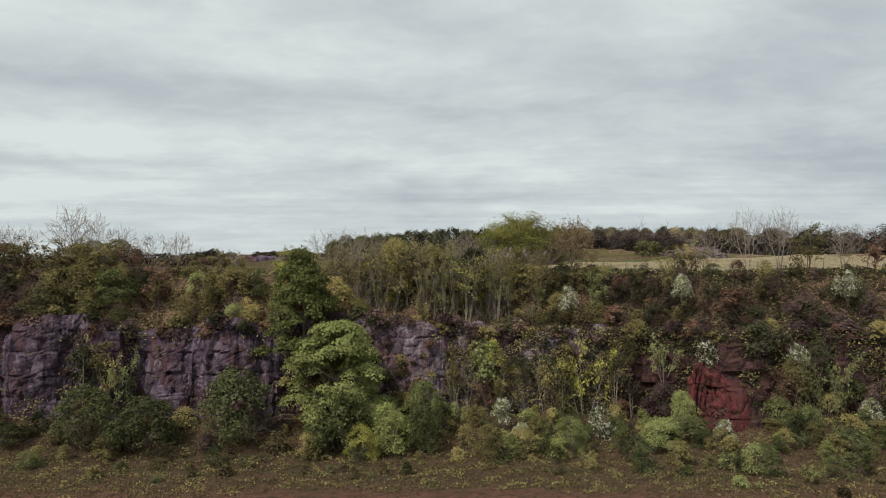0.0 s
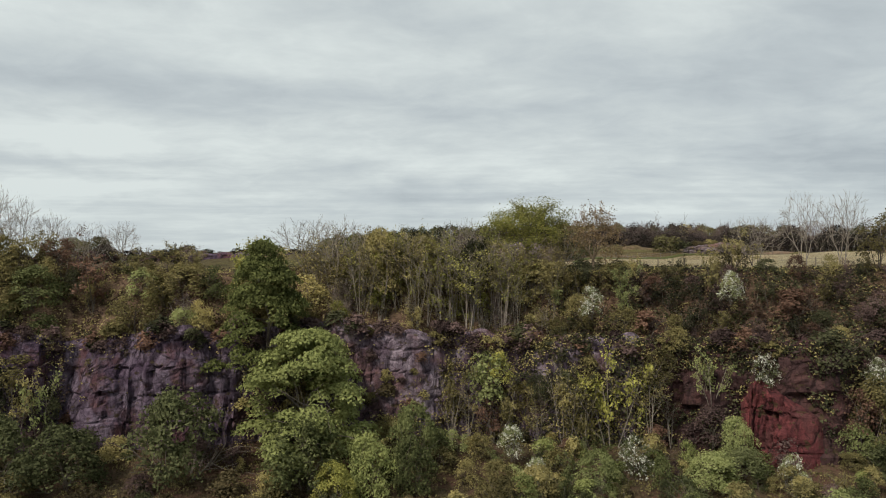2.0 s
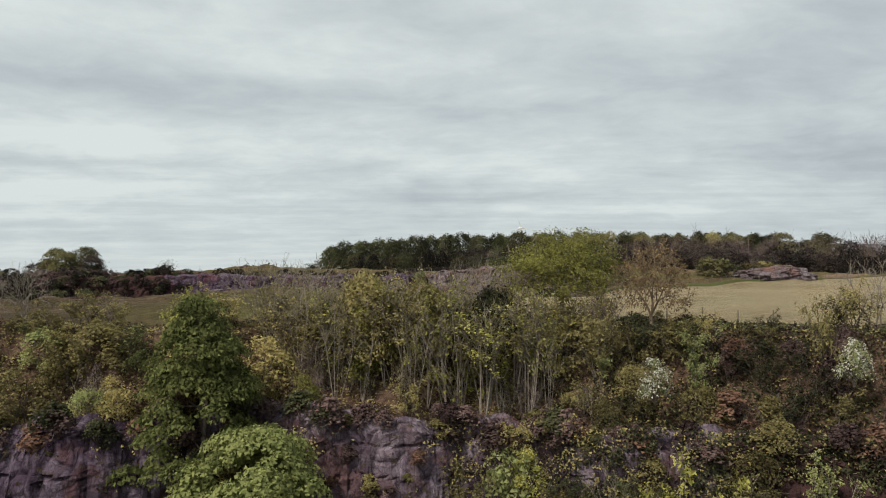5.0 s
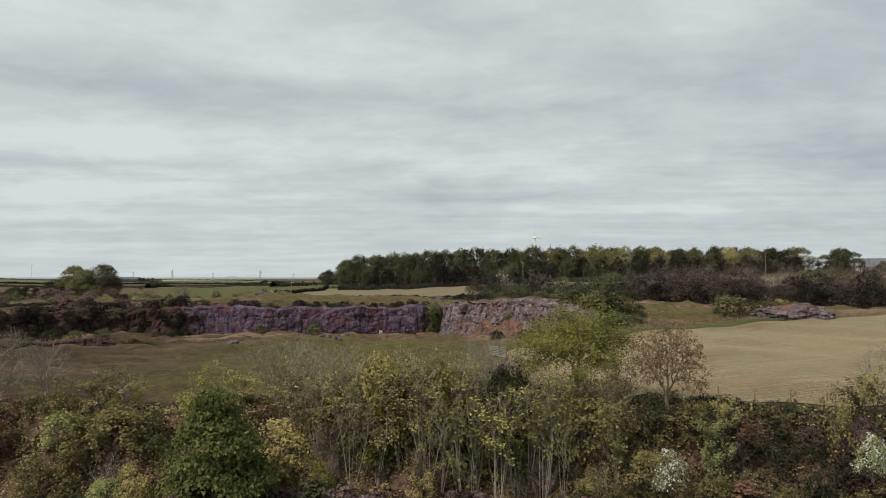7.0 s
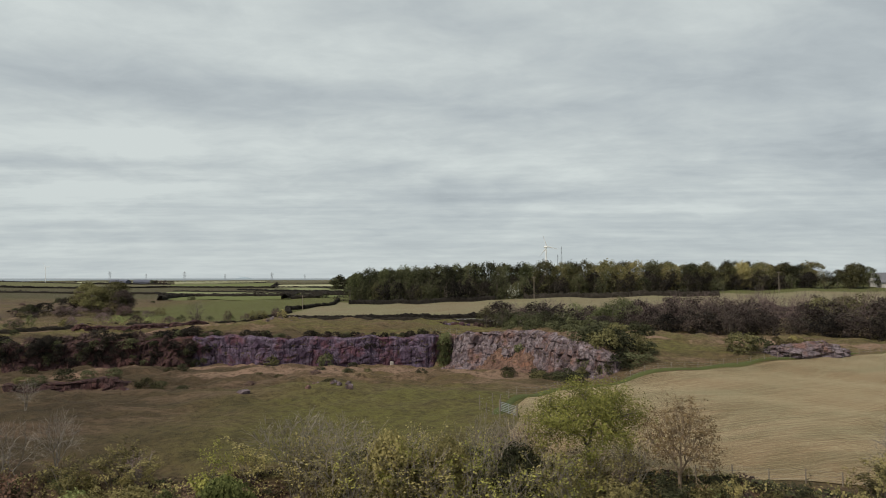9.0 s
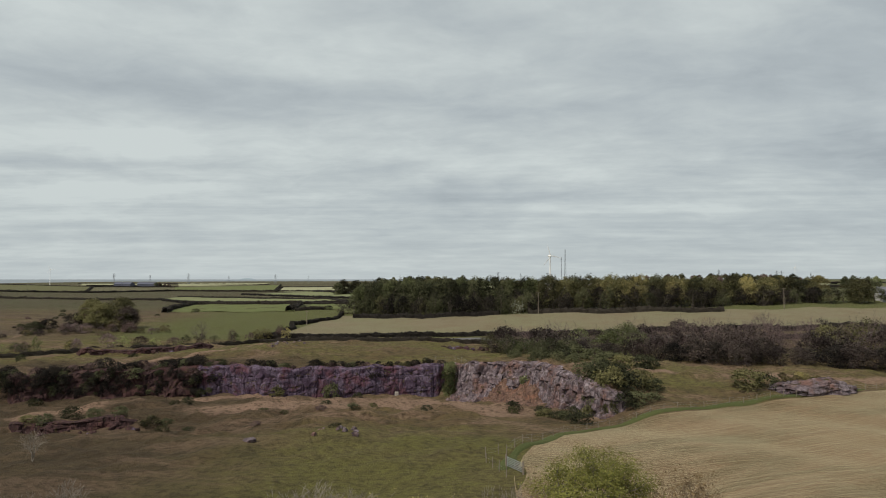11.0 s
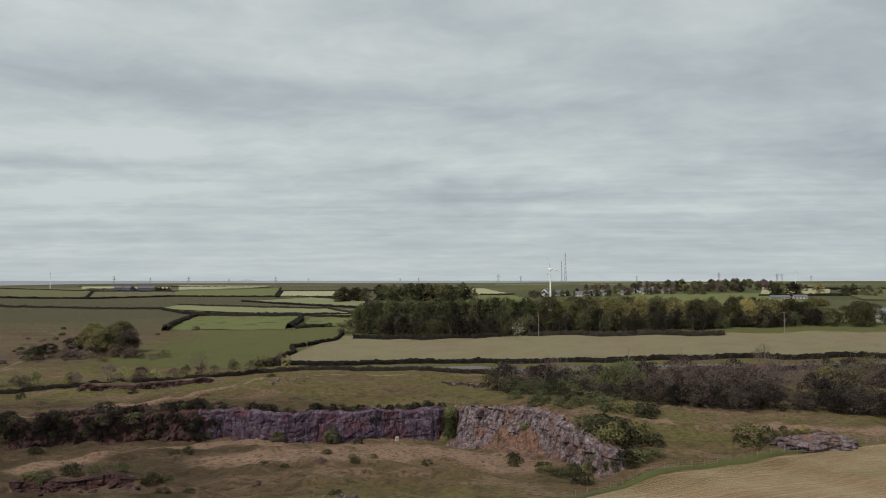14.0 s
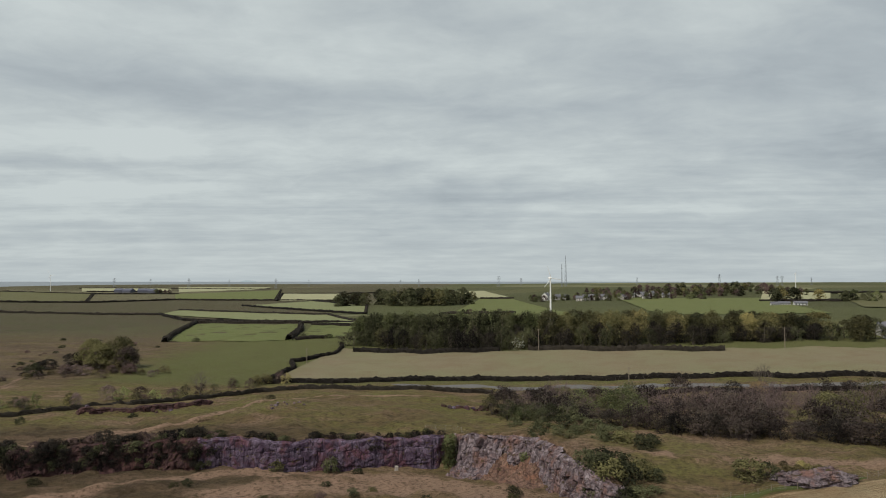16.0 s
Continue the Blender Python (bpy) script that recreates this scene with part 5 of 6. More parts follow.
# ---- the belt of wood, the thicket and the gorse ----
BELT_TOP = lambda x: float(np.interp(x, [-66, -50, 20, 80, 155], [38.5, 42.8, 44.4, 45.6, 44.4]))
belt_front = lambda u: float(391 - 38 * smooth(0, 0.32, u))
for i in range(104):
    u = (i + 0.5) / 104
    x = -64 + u * 211 + prng.uniform(-3, 3)
    y = belt_front(u) + prng.uniform(4, 20)
    leaf = prng.choice(("willow", "dark", "willow", "dark") if u < 0.35 else ("wood", "wood", "wood", "olive", "wood", "dark") if u > 0.45 else ("wood", "willow", "dark"))
    plant("wood_tree", "woodtree", leaf, x, y, BELT_TOP(x) + prng.uniform(-1.8, 1.0) - ground_z(x, y), prng.uniform(8, 12), "tall broadleaf tree in the belt of wood", "tree", "trees of the wood")
for i in range(70):                    # lower growth along the front of the wood, leaves coloured near-black as its shade
    u = (i + 0.5) / 70
    x = -66 + u * 213 + prng.uniform(-2, 2)
    y = belt_front(u) + prng.uniform(-1.5, 4.5)
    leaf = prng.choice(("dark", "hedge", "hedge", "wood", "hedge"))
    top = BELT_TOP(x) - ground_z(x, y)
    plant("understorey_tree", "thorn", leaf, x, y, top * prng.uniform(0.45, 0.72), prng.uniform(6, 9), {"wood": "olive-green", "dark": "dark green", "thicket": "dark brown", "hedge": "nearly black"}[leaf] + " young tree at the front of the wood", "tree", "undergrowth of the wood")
plant("hawthorn_tree", "may", "blossom", 16, 349, 6.5, 5.5, "hawthorn in white blossom at the edge of the wood", "tree")
BASE_X, BASE_Y = [2, 5, 9, 14, 22, 32, 42, 61, 81, 130], [222, 214, 211, 208, 212, 205, 197, 194, 193, 192]
for i in range(104):
    x = 4 + 128 * (i + prng.random()) / 104
    y = float(np.interp(x, BASE_X, BASE_Y)) + 5 + prng.random() ** 1.2 * float(np.interp(x, [4, 20, 60], [18, 30, 42]))
    leaf = prng.choice(("thicket", "thicket", "grey", "willow", "wood", "grey") if not 46 < x < 78 else ("grey", "thicket", "thicket", "grey", "thicket"))
    plant("thorn_tree", "twiggy" if leaf == "grey" else "thorn", leaf, x, y, prng.uniform(4.4, 8.2) * (0.82 if x < 34 else 1.0), prng.uniform(7, 10), {"grey": "leafless grey-brown", "wood": "olive-green", "willow": "green", "thicket": "dark brown"}[leaf] + " thorn tree in a dense thicket", "tree", "thicket of thorn trees", bark=BARK_PINK if leaf == "grey" else BARK)
for i in range(70):                    # its front: dark leaf colours stand in for the shade at its foot
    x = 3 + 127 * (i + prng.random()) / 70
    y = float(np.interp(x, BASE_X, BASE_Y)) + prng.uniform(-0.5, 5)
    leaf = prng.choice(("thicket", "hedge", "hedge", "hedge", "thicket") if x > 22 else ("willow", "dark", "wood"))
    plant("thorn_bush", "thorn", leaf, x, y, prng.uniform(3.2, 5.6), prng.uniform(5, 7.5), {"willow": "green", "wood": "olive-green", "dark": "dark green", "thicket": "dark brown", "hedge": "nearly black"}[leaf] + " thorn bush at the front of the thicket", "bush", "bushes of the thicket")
for x, y, h in ((40, 216, 7.6), (44, 209, 8.0), (52, 209, 8.6), (66, 210, 8.8), (76, 212, 8.8), (84, 208, 9.0), (96, 206, 9.2), (112, 210, 9.4), (122, 208, 9), (48, 214, 9.2), (55, 218, 9.4), (62, 212, 9), (70, 220, 9.6), (92, 214, 9.6), (100, 210, 9.2), (108, 216, 9.6), (20, 232, 8.0), (116, 206, 9)):
    plant("bare_tree", "bare", "grey", x, y, h, 9, "leafless pinkish-grey tree standing out of the thicket", "tree", "bare trees of the thicket", bark=BARK_PINK)
plant("bare_tree", "bare", "grey", 84, 262, 8.5, 8, "leafless pale tree beside the road", "tree")
plant("forsythia_bush", "bush", "gold", 82, 259, 3.5, 7, "yellow-flowering bush beside the road", "bush")
plant("bare_tree", "bare", "grey", -87, 262, 7.5, 8, "small leafless tree behind the wall", "tree")

GORSE = ((46.5, 167, 3.4, 6.5), (50, 168, 2.6, 4), (18.4, 203, 2.4, 5), (22.3, 204, 2.8, 5.5), (24.8, 198.5, 2.6, 5.5), (27.4, 193.5, 2.8, 6), (29.3, 188.6, 2.8, 5.5), (32.1, 182.3, 3.0, 5), (16.3, 192.4, 1.8, 3.5), (18.9, 191, 1.6, 3), (21, 197, 1.8, 4), (25, 191, 1.8, 4), (34, 186, 2.2, 4.5), (13.6, 200.3, 2.2, 4.5),
         (18.6, 168.5, 2.8, 4.5), (20.3, 165, 3.2, 5), (22.0, 162, 3.4, 5.5), (24.8, 163.5, 3.4, 6), (27.8, 166.5, 3.0, 5.5), (21.5, 168.5, 2.8, 5), (24.5, 168, 2.8, 5.5), (19.4, 161.6, 2.6, 3.6), (30, 166, 2.0, 4), (23.7, 158.6, 2.8, 5), (21.4, 158.6, 2.2, 3.6), (26, 159.4, 2.2, 4.5), (18.2, 160.4, 1.8, 3), (6.3, 172.1, 1.6, 3.4), (10.8, 162, 1.7, 3.4), (12.7, 158.5, 1.3, 2.6), (15.4, 159.5, 2.0, 3.2), (17.0, 159.8, 1.6, 2.6), (29, 161, 1.4, 3.5),
         (11, 161, 1.4, 3), (6, 169, 1.3, 2.6), (14, 158, 1.6, 3), (16, 154, 1.8, 4), (-55, 174, 1.4, 2.4), (-57, 173, 0.9, 3), (-67, 155.5, 2.0, 3.6), (-63, 155.5, 1.7, 3), (-71, 154.5, 1.6, 3.4), (-59, 156, 1.4, 3), (-74, 155, 1.2, 3), (-48, 147, 1.0, 2.6), (-44, 147.5, 0.8, 2.4), (-28, 167, 0.9, 2.6), (-22, 167, 0.8, 2.2), (-9, 164, 1.0, 2.4), (-35, 152, 0.8, 2.4), (-86, 176, 1.6, 3.4), (-60, 246, 1.4, 3), (-89, 222, 1.2, 3), (-54, 156, 1.6, 4), (-52, 158, 1.0, 3), (-19.5, 172, 1.2, 2.4), (-23, 170.5, 0.8, 3), (-29, 176, 0.9, 2.4), (-34, 165, 0.7, 2.4), (-38, 166, 0.8, 2.6), (-20, 140, 0.8, 2.4),
         (-25, 188, 1.6, 2.4), (-42, 188.4, 2.2, 3.6), (-31, 190, 3.4, 2.4), (-113, 213, 1.6, 2.6), (12, 190, 2.4, 5), (8, 205, 2, 4))
for i in range(34):                    # heathy scrub in the rough western pasture
    x, y = prng.uniform(-225, -155), prng.uniform(285, 430)
    leaf = prng.choice(("heath", "thicket", "heath", "dark"))
    h = prng.uniform(0.6, 1.5)
    plant("heath_bush", "gorse", leaf, x, y, h, h * prng.uniform(2.4, 3.6), {"heath": "brown", "thicket": "dark brown", "dark": "dark green"}[leaf] + " low heathy bush in the rough pasture", "bush", "bushes in the rough pasture")
for x, y, h, w_ in GORSE:
    leaf = prng.choice(("dark", "dark", "dark", "wood") if x > 0 else ("dark", "heath", "dark", "wood"))
    plant("gorse_bush", "gorse", leaf, x, y, h, w_, {"dark": "dark green", "wood": "olive-green", "rust": "rust-brown", "heath": "dark brown"}[leaf] + " gorse bush on the rough quarry grass", "bush", "gorse bushes")
for i in range(150):                    # along the rim of the upper quarry
    x = prng.uniform(-98, -7) if i < 130 else prng.uniform(-100, -60)
    y = float(pit_y(x)) + prng.uniform(-0.5, 2.2)
    h = prng.uniform(0.6, 1.4) * (1.5 if x < -58 else 1.0)
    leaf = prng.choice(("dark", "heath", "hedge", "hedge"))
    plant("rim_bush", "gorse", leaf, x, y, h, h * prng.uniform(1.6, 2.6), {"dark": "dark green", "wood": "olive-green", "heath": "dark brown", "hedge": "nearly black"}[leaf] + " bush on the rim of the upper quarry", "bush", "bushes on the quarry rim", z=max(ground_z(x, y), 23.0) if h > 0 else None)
for i in range(76):                    # hanging growth on the shadowed western wall, leaves near-black to carry its shade
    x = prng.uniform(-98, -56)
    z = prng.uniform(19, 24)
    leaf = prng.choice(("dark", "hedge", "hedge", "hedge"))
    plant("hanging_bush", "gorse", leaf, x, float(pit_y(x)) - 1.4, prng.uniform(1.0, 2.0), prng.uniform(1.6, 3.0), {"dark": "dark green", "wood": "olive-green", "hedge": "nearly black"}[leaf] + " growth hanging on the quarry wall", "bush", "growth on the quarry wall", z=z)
for x, z, w_ in ((9.2, 22.6, 2.6), (14.2, 23.5, 2.8), (15.2, 22.2, 2.6), (15.8, 20.8, 2.4), (17.8, 21.0, 2.4), (18.6, 23.0, 2.6)):
    plant("ivy_bush", "gorse", "willow", x, float(pit_y(x)) - 3.0, 2.2, w_, "olive ivy hanging on the quarry spur", "bush", "ivy on the spur", z=z)
for z in (18.6, 20, 21.4, 22.8, 24):
    plant("ivy_bush", "gorse", "willow", -6.5 + prng.uniform(-0.5, 0.5), 195.5, 2.2, 3.2, "green ivy filling the corner of the quarry", "bush", "ivy in the corner", z=z)
for x, y, h, w_, leaf in ((-150, 314, 10.0, 12, "wood"), (-140, 316, 10.8, 14, "wood"), (-145, 311, 9, 12, "wood"), (-136, 314, 8, 10, "thicket"), (-158, 316, 5, 9, "hedge"), (-166, 312, 4, 8, "hedge"), (-131, 306, 3.6, 6, "heath"), (-164, 300, 5, 7, "dark"), (-155, 318, 6.4, 9, "heath"), (-172, 316, 3, 6, "hedge")):
    plant("clump_tree", "bush", leaf, x, y, h, w_, "rounded tree in a clump on a grassy knoll", "tree", "clump of trees on the knoll")
for i in range(20):                    # bare scrub on the side of the knoll
    x, y = prng.uniform(-172, -118), prng.uniform(292, 311)
    leaf = prng.choice(("grey", "heath", "herb", "thicket"))
    h = prng.uniform(1.6, 3.6)
    plant("knoll_bush", "thorn", leaf, x, y, h, h * 1.8, {"grey": "leafless grey-brown", "heath": "dark brown", "herb": "dry brownish", "thicket": "dark"}[leaf] + " bush on the side of the knoll", "bush", "bushes on the knoll")
for i in range(34):                    # scrub behind the wall
    x = -150 + 86 * (i + prng.random()) / 34
    y = float(np.interp(x, [-150, -125, -96, -69], [222, 232, 250, 276])) + prng.uniform(2, 16)
    leaf = prng.choice(("olive", "heath", "grey", "dark", "fresh"))
    plant("wall_bush", "thorn", leaf, x, y, prng.uniform(2, 4.5), prng.uniform(3, 6), {"grey": "leafless grey-brown", "olive": "olive-green", "dark": "dark green", "heath": "dark brown", "fresh": "green"}[leaf] + " bush behind the field wall", "bush", "bushes behind the wall")


# ---- hedges ----
def hedge(points, h=1.6, w_=1.6, leaf="hedge", label="dark clipped field hedge", size=0.2, dens=14):
    """A hedge along a line: a rough body with leaves standing off it."""
    p = np.array(points, float)
    run = np.concatenate([[0], np.cumsum(np.hypot(*np.diff(p, axis=0).T))])
    step = max(1.0, size * 4)
    r = np.arange(0, run[-1] + step, step)
    cx, cy = np.interp(r, run, p[:, 0]), np.interp(r, run, p[:, 1])
    tx, ty = np.gradient(cx), np.gradient(cy)
    ln = np.hypot(tx, ty) + 1e-9
    ang = np.linspace(-0.05, math.pi + 0.05, 7)
    rv = np.random.default_rng(int(abs(p[0, 0] * 7 + p[0, 1])))
    J = 1 + rv.normal(0, 0.16, (len(r), 7))
    off = np.cos(ang)[None] * w_ / 2 * J
    up_ = np.clip(np.sin(ang), 0, 1)[None] ** 0.6 * h * J
    VX, VY = cx[:, None] - (ty / ln)[:, None] * off, cy[:, None] + (tx / ln)[:, None] * off
    VZ = land(VX, VY) + up_ - 0.1
    root = new("hedge")
    root.location = (0, 0, 0)
    body = mesh_object("hedge_body", np.stack([VX, VY, VZ], -1).reshape(-1, 3), grid_faces(len(r), 7), LEAF[leaf], root)
    n = int(min(9000, run[-1] * dens))
    i = rv.integers(0, len(r), n)
    a = rv.random(n) * math.pi
    o = np.cos(a) * w_ / 2
    along = rv.normal(0, step * 0.5, n)
    C = np.stack([cx[i] - ty[i] / ln[i] * o + tx[i] / ln[i] * along, cy[i] + tx[i] / ln[i] * o + ty[i] / ln[i] * along, np.zeros(n)], 1)
    C[:, 2] = land(C[:, 0], C[:, 1]) + np.abs(np.sin(a)) ** 0.6 * h * (1 + rv.normal(0, 0.1, n))
    leaves = new("hedge_leaves", leaf_mesh("hedge_leaves", C, np.stack([0 * a, 0 * a - 0.3, np.sin(a)], 1), rv, 1, size, 0.06, LEAF[leaf], 0.3, n))
    leaves.parent = root
    return tagged(root, label, "hedge", "field hedges")


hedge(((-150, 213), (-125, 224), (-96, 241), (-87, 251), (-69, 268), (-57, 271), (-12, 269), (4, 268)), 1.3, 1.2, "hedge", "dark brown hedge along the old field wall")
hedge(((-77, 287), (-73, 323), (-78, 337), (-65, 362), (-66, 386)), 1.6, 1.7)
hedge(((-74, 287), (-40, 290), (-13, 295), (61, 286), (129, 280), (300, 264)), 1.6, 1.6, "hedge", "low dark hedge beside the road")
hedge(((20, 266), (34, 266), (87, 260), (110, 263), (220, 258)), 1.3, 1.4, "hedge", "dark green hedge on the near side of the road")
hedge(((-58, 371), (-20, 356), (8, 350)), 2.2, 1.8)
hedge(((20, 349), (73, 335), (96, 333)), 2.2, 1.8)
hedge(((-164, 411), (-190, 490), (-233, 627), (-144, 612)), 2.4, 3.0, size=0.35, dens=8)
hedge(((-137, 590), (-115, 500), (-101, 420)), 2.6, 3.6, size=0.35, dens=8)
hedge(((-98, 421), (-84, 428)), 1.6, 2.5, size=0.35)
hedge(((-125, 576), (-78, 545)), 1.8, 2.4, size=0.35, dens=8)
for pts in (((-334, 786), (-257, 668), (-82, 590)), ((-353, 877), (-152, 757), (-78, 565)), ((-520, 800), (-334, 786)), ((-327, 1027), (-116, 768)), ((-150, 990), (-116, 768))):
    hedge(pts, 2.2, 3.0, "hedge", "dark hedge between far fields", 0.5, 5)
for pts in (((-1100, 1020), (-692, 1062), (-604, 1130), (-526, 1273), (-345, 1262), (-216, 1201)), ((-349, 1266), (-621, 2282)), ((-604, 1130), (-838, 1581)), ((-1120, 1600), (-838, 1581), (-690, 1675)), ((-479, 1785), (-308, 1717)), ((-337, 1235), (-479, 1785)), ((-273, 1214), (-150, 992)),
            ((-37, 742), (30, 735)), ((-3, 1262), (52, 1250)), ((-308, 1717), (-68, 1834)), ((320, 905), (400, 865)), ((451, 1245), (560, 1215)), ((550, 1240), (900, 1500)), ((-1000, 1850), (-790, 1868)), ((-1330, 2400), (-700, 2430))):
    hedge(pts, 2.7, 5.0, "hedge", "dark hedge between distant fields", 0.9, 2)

# ---- the far copse and the trees about the village ----
def grove(n, x0, x1, y0, y1, h, leaves, label, group, name="copse_tree"):
    for i in range(n):
        x, y = prng.uniform(x0, x1), prng.uniform(y0, y1)
        hh = h * prng.uniform(0.75, 1.15)
        plant(name, "fartree" if y0 > 500 else "woodtree", prng.choice(leaves), x, y, hh, hh * prng.uniform(0.8, 1.2), label, "tree", group)


grove(46, -185, -10, 960, 1050, 19, ("dark", "wood", "dark"), "dark tree in a far copse", "trees of the copse")
grove(10, 330, 380, 880, 930, 14, ("dark", "olive"), "dark tree beside the far white farm", "trees by the white farm")
grove(60, 70, 300, 1030, 1140, 9, ("dark", "wood", "heath", "willow"), "tree among the village houses", "village trees")
grove(105, 170, 470, 1120, 1300, 11, ("dark", "wood", "heath"), "tree on the wooded slope above the village", "trees above the village", "slope_tree")
grove(12, 420, 500, 1330, 1420, 14, ("dark", "heath"), "dark tree on the skyline", "skyline trees", "skyline_tree")
grove(8, -20, 20, 745, 775, 5, ("heath", "dark"), "low thorn in the field behind the wood", "thorns behind the wood", "field_thorn")
grove(6, 156, 170, 346, 362, 9, ("wood", "dark"), "garden tree by the grey building", "garden trees", "garden_tree")
grove(7, 170, 200, 346, 360, 4.6, ("wood", "dark"), "low garden tree by the grey building", "garden trees", "garden_tree")
for x, y in ((-149, 415), (-96, 432), (-82, 430)):
    plant("field_bush", "gorse", "dark", x, y, 2.2, 5, "dark bush alone in the pasture", "bush", "bushes in the pasture")
grove(9, -800, -750, 1770, 1800, 9, ("dark", "heath"), "dark tree beside the far farm sheds", "trees by the sheds")
grove(9, 395, 430, 840, 900, 11, ("dark", "willow"), "tree in a far hedged clump", "far clump")


# ---- built things ----
def paint(name, col, rough=0.6, metal=0.0, worn=0.25):
    m, n = material(name)
    p = n.add("ShaderNodeNewGeometry").outputs["Position"]
    a = n.noise(p, 0.9, 5.0, 0.65)
    c = n.mix(n.math("MULTIPLY", a, worn), col, tuple(x * 0.5 for x in col))
    b = n.add("ShaderNodeBsdfPrincipled", {"Base Color": c, "Roughness": rough, "Metallic": metal})
    n.add("ShaderNodeOutputMaterial", {"Surface": b.outputs[0]})
    return m


WHITE = paint("white_paint", (0.80, 0.80, 0.78), 0.5)
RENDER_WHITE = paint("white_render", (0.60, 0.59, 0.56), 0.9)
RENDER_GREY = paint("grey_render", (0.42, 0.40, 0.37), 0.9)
SLATE = plain("slate_roof", (0.13, 0.13, 0.145), (0.08, 0.08, 0.09), 1.2, 0.7)
STEEL = paint("galvanised_steel", (0.36, 0.37, 0.38), 0.45, 0.7)
SHED = paint("shed_sheeting", (0.075, 0.08, 0.11), 0.8, 0.0)
TIMBER = plain("weathered_timber", (0.24, 0.20, 0.155), (0.12, 0.10, 0.08), 3.0, 0.9)
DARK_GLASS = paint("dark_window", (0.03, 0.035, 0.04), 0.15)


def box_mesh(name, cx, cy, cz, sx, sy, sz, mat, parent=None, bevel=0.0):
    bm = bmesh.new()
    bmesh.ops.create_cube(bm, size=1.0)
    for v in bm.verts:
        v.co = Vector((cx + v.co.x * sx, cy + v.co.y * sy, cz + v.co.z * sz))
    if bevel:
        bmesh.ops.bevel(bm, geom=bm.edges[:], offset=bevel, segments=1, affect="EDGES")
    return part(name, bm, mat, parent)


def part(name, bm, mat, parent=None, label=""):
    me = bpy.data.meshes.new(name)
    bm.to_mesh(me)
    bm.free()
    me.materials.append(mat)
    ob = new(name, me)
    ob.parent = parent
    return tagged(ob, label) if label else ob


def rods(name, segs, mat, parent=None, sides=4):
    """Straight members (p, q, r0, r1) of one part."""
    V, F = [], []
    for p, q, ra, rb in segs:
        tube(V, F, np.array(p, float), np.array(q, float), ra, rb, sides)
    return mesh_object(name, V, F, mat, parent)


def thing(name, x, y, z=None, rz=0.0):
    root = new(name)
    root.matrix_world = pose(x, y, ground_z(x, y) if z is None else z, 0, 0, rz)
    return root


def wind_turbine(x, y, hub, blade, turn=(340, 220, 100), rz=20, label="white three-bladed wind turbine on a slim tower"):
    """A turbine at rest."""
    g = ground_z(x, y)
    t = thing("wind_turbine", x, y, g, rz)
    H = hub - g
    rods("tower", [((0, 0, -1), (0, 0, H * 0.5), 0.72, 0.58), ((0, 0, H * 0.5), (0, 0, H), 0.58, 0.4)], WHITE, t, 14)
    nac = box_mesh("nacelle", 0, 0.6, H + 0.2, 1.3, 3.2, 1.3, WHITE, t, 0.25)
    bm = bmesh.new()
    bmesh.ops.create_uvsphere(bm, u_segments=10, v_segments=6, radius=0.6)
    for v in bm.verts:
        v.co = Vector((v.co.x, v.co.y * 1.3 - 1.3, v.co.z + H + 0.2))
    hub_ob = part("hub", bm, WHITE, t)
    for a in turn:
        a = radians(a)
        d, s = Vector((math.sin(a), 0, math.cos(a))), Vector((math.cos(a), 0, -math.sin(a)))
        V = []
        for f, c in ((0.02, 0.22), (0.15, 0.5), (0.3, 0.46), (0.7, 0.28), (1.0, 0.08)):
            o = Vector((0, -1.4, H + 0.2)) + d * blade * f
            tw = Vector((0, 0.16 * c, 0))
            V += [o - s * c, o + tw, o + s * c * 0.5, o - tw]
        F = [(i * 4 + k, i * 4 + (k + 1) % 4, i * 4 + 4 + (k + 1) % 4, i * 4 + 4 + k) for i in range(4) for k in range(4)]
        mesh_object("blade", V, F, WHITE, hub_ob)
    return tagged(t, label, "wind turbine", "wind turbines")


wind_turbine(47.7, 548, 60.7, 8.6)
wind_turbine(800, 1960, 78, 14, (10, 130, 250), 30, "small far white wind turbine on the ridge")
wind_turbine(-1120, 1890, 74, 13, (330, 90, 210), 10, "small far grey wind turbine near the coast")


def lattice_tower(name, H, w0, w1, arms, mat):
    t = new(name)
    for sx, sy in ((-1, -1), (1, -1), (1, 1), (-1, 1)):
        rods("leg", [((sx * w0, sy * w0, -1), (sx * w1, sy * w1, H), 0.32, 0.22)], mat, t, 3)
    segs = []
    n = 7
    for i in range(n):
        a, b = i / n, (i + 1) / n
        wa, wb = w0 + (w1 - w0) * a, w0 + (w1 - w0) * b
        for k in (-1, 1):
            segs += [((-wa, k * wa, H * a), (wb, k * wb, H * b), 0.16, 0.16), ((k * wa, -wa, H * a), (k * wb, wb, H * b), 0.16, 0.16)]
    tagged(rods("bracing", segs, mat, t, 3), kind="stuff")
    for h, half in arms:
        rods("crossarm", [((-half, 0, H * h), (half, 0, H * h), 0.22, 0.22), ((-half, 0, H * h), (0, 0, H * h + 2), 0.14, 0.14), ((half, 0, H * h), (0, 0, H * h + 2), 0.14, 0.14)], mat, t, 3)
    return t


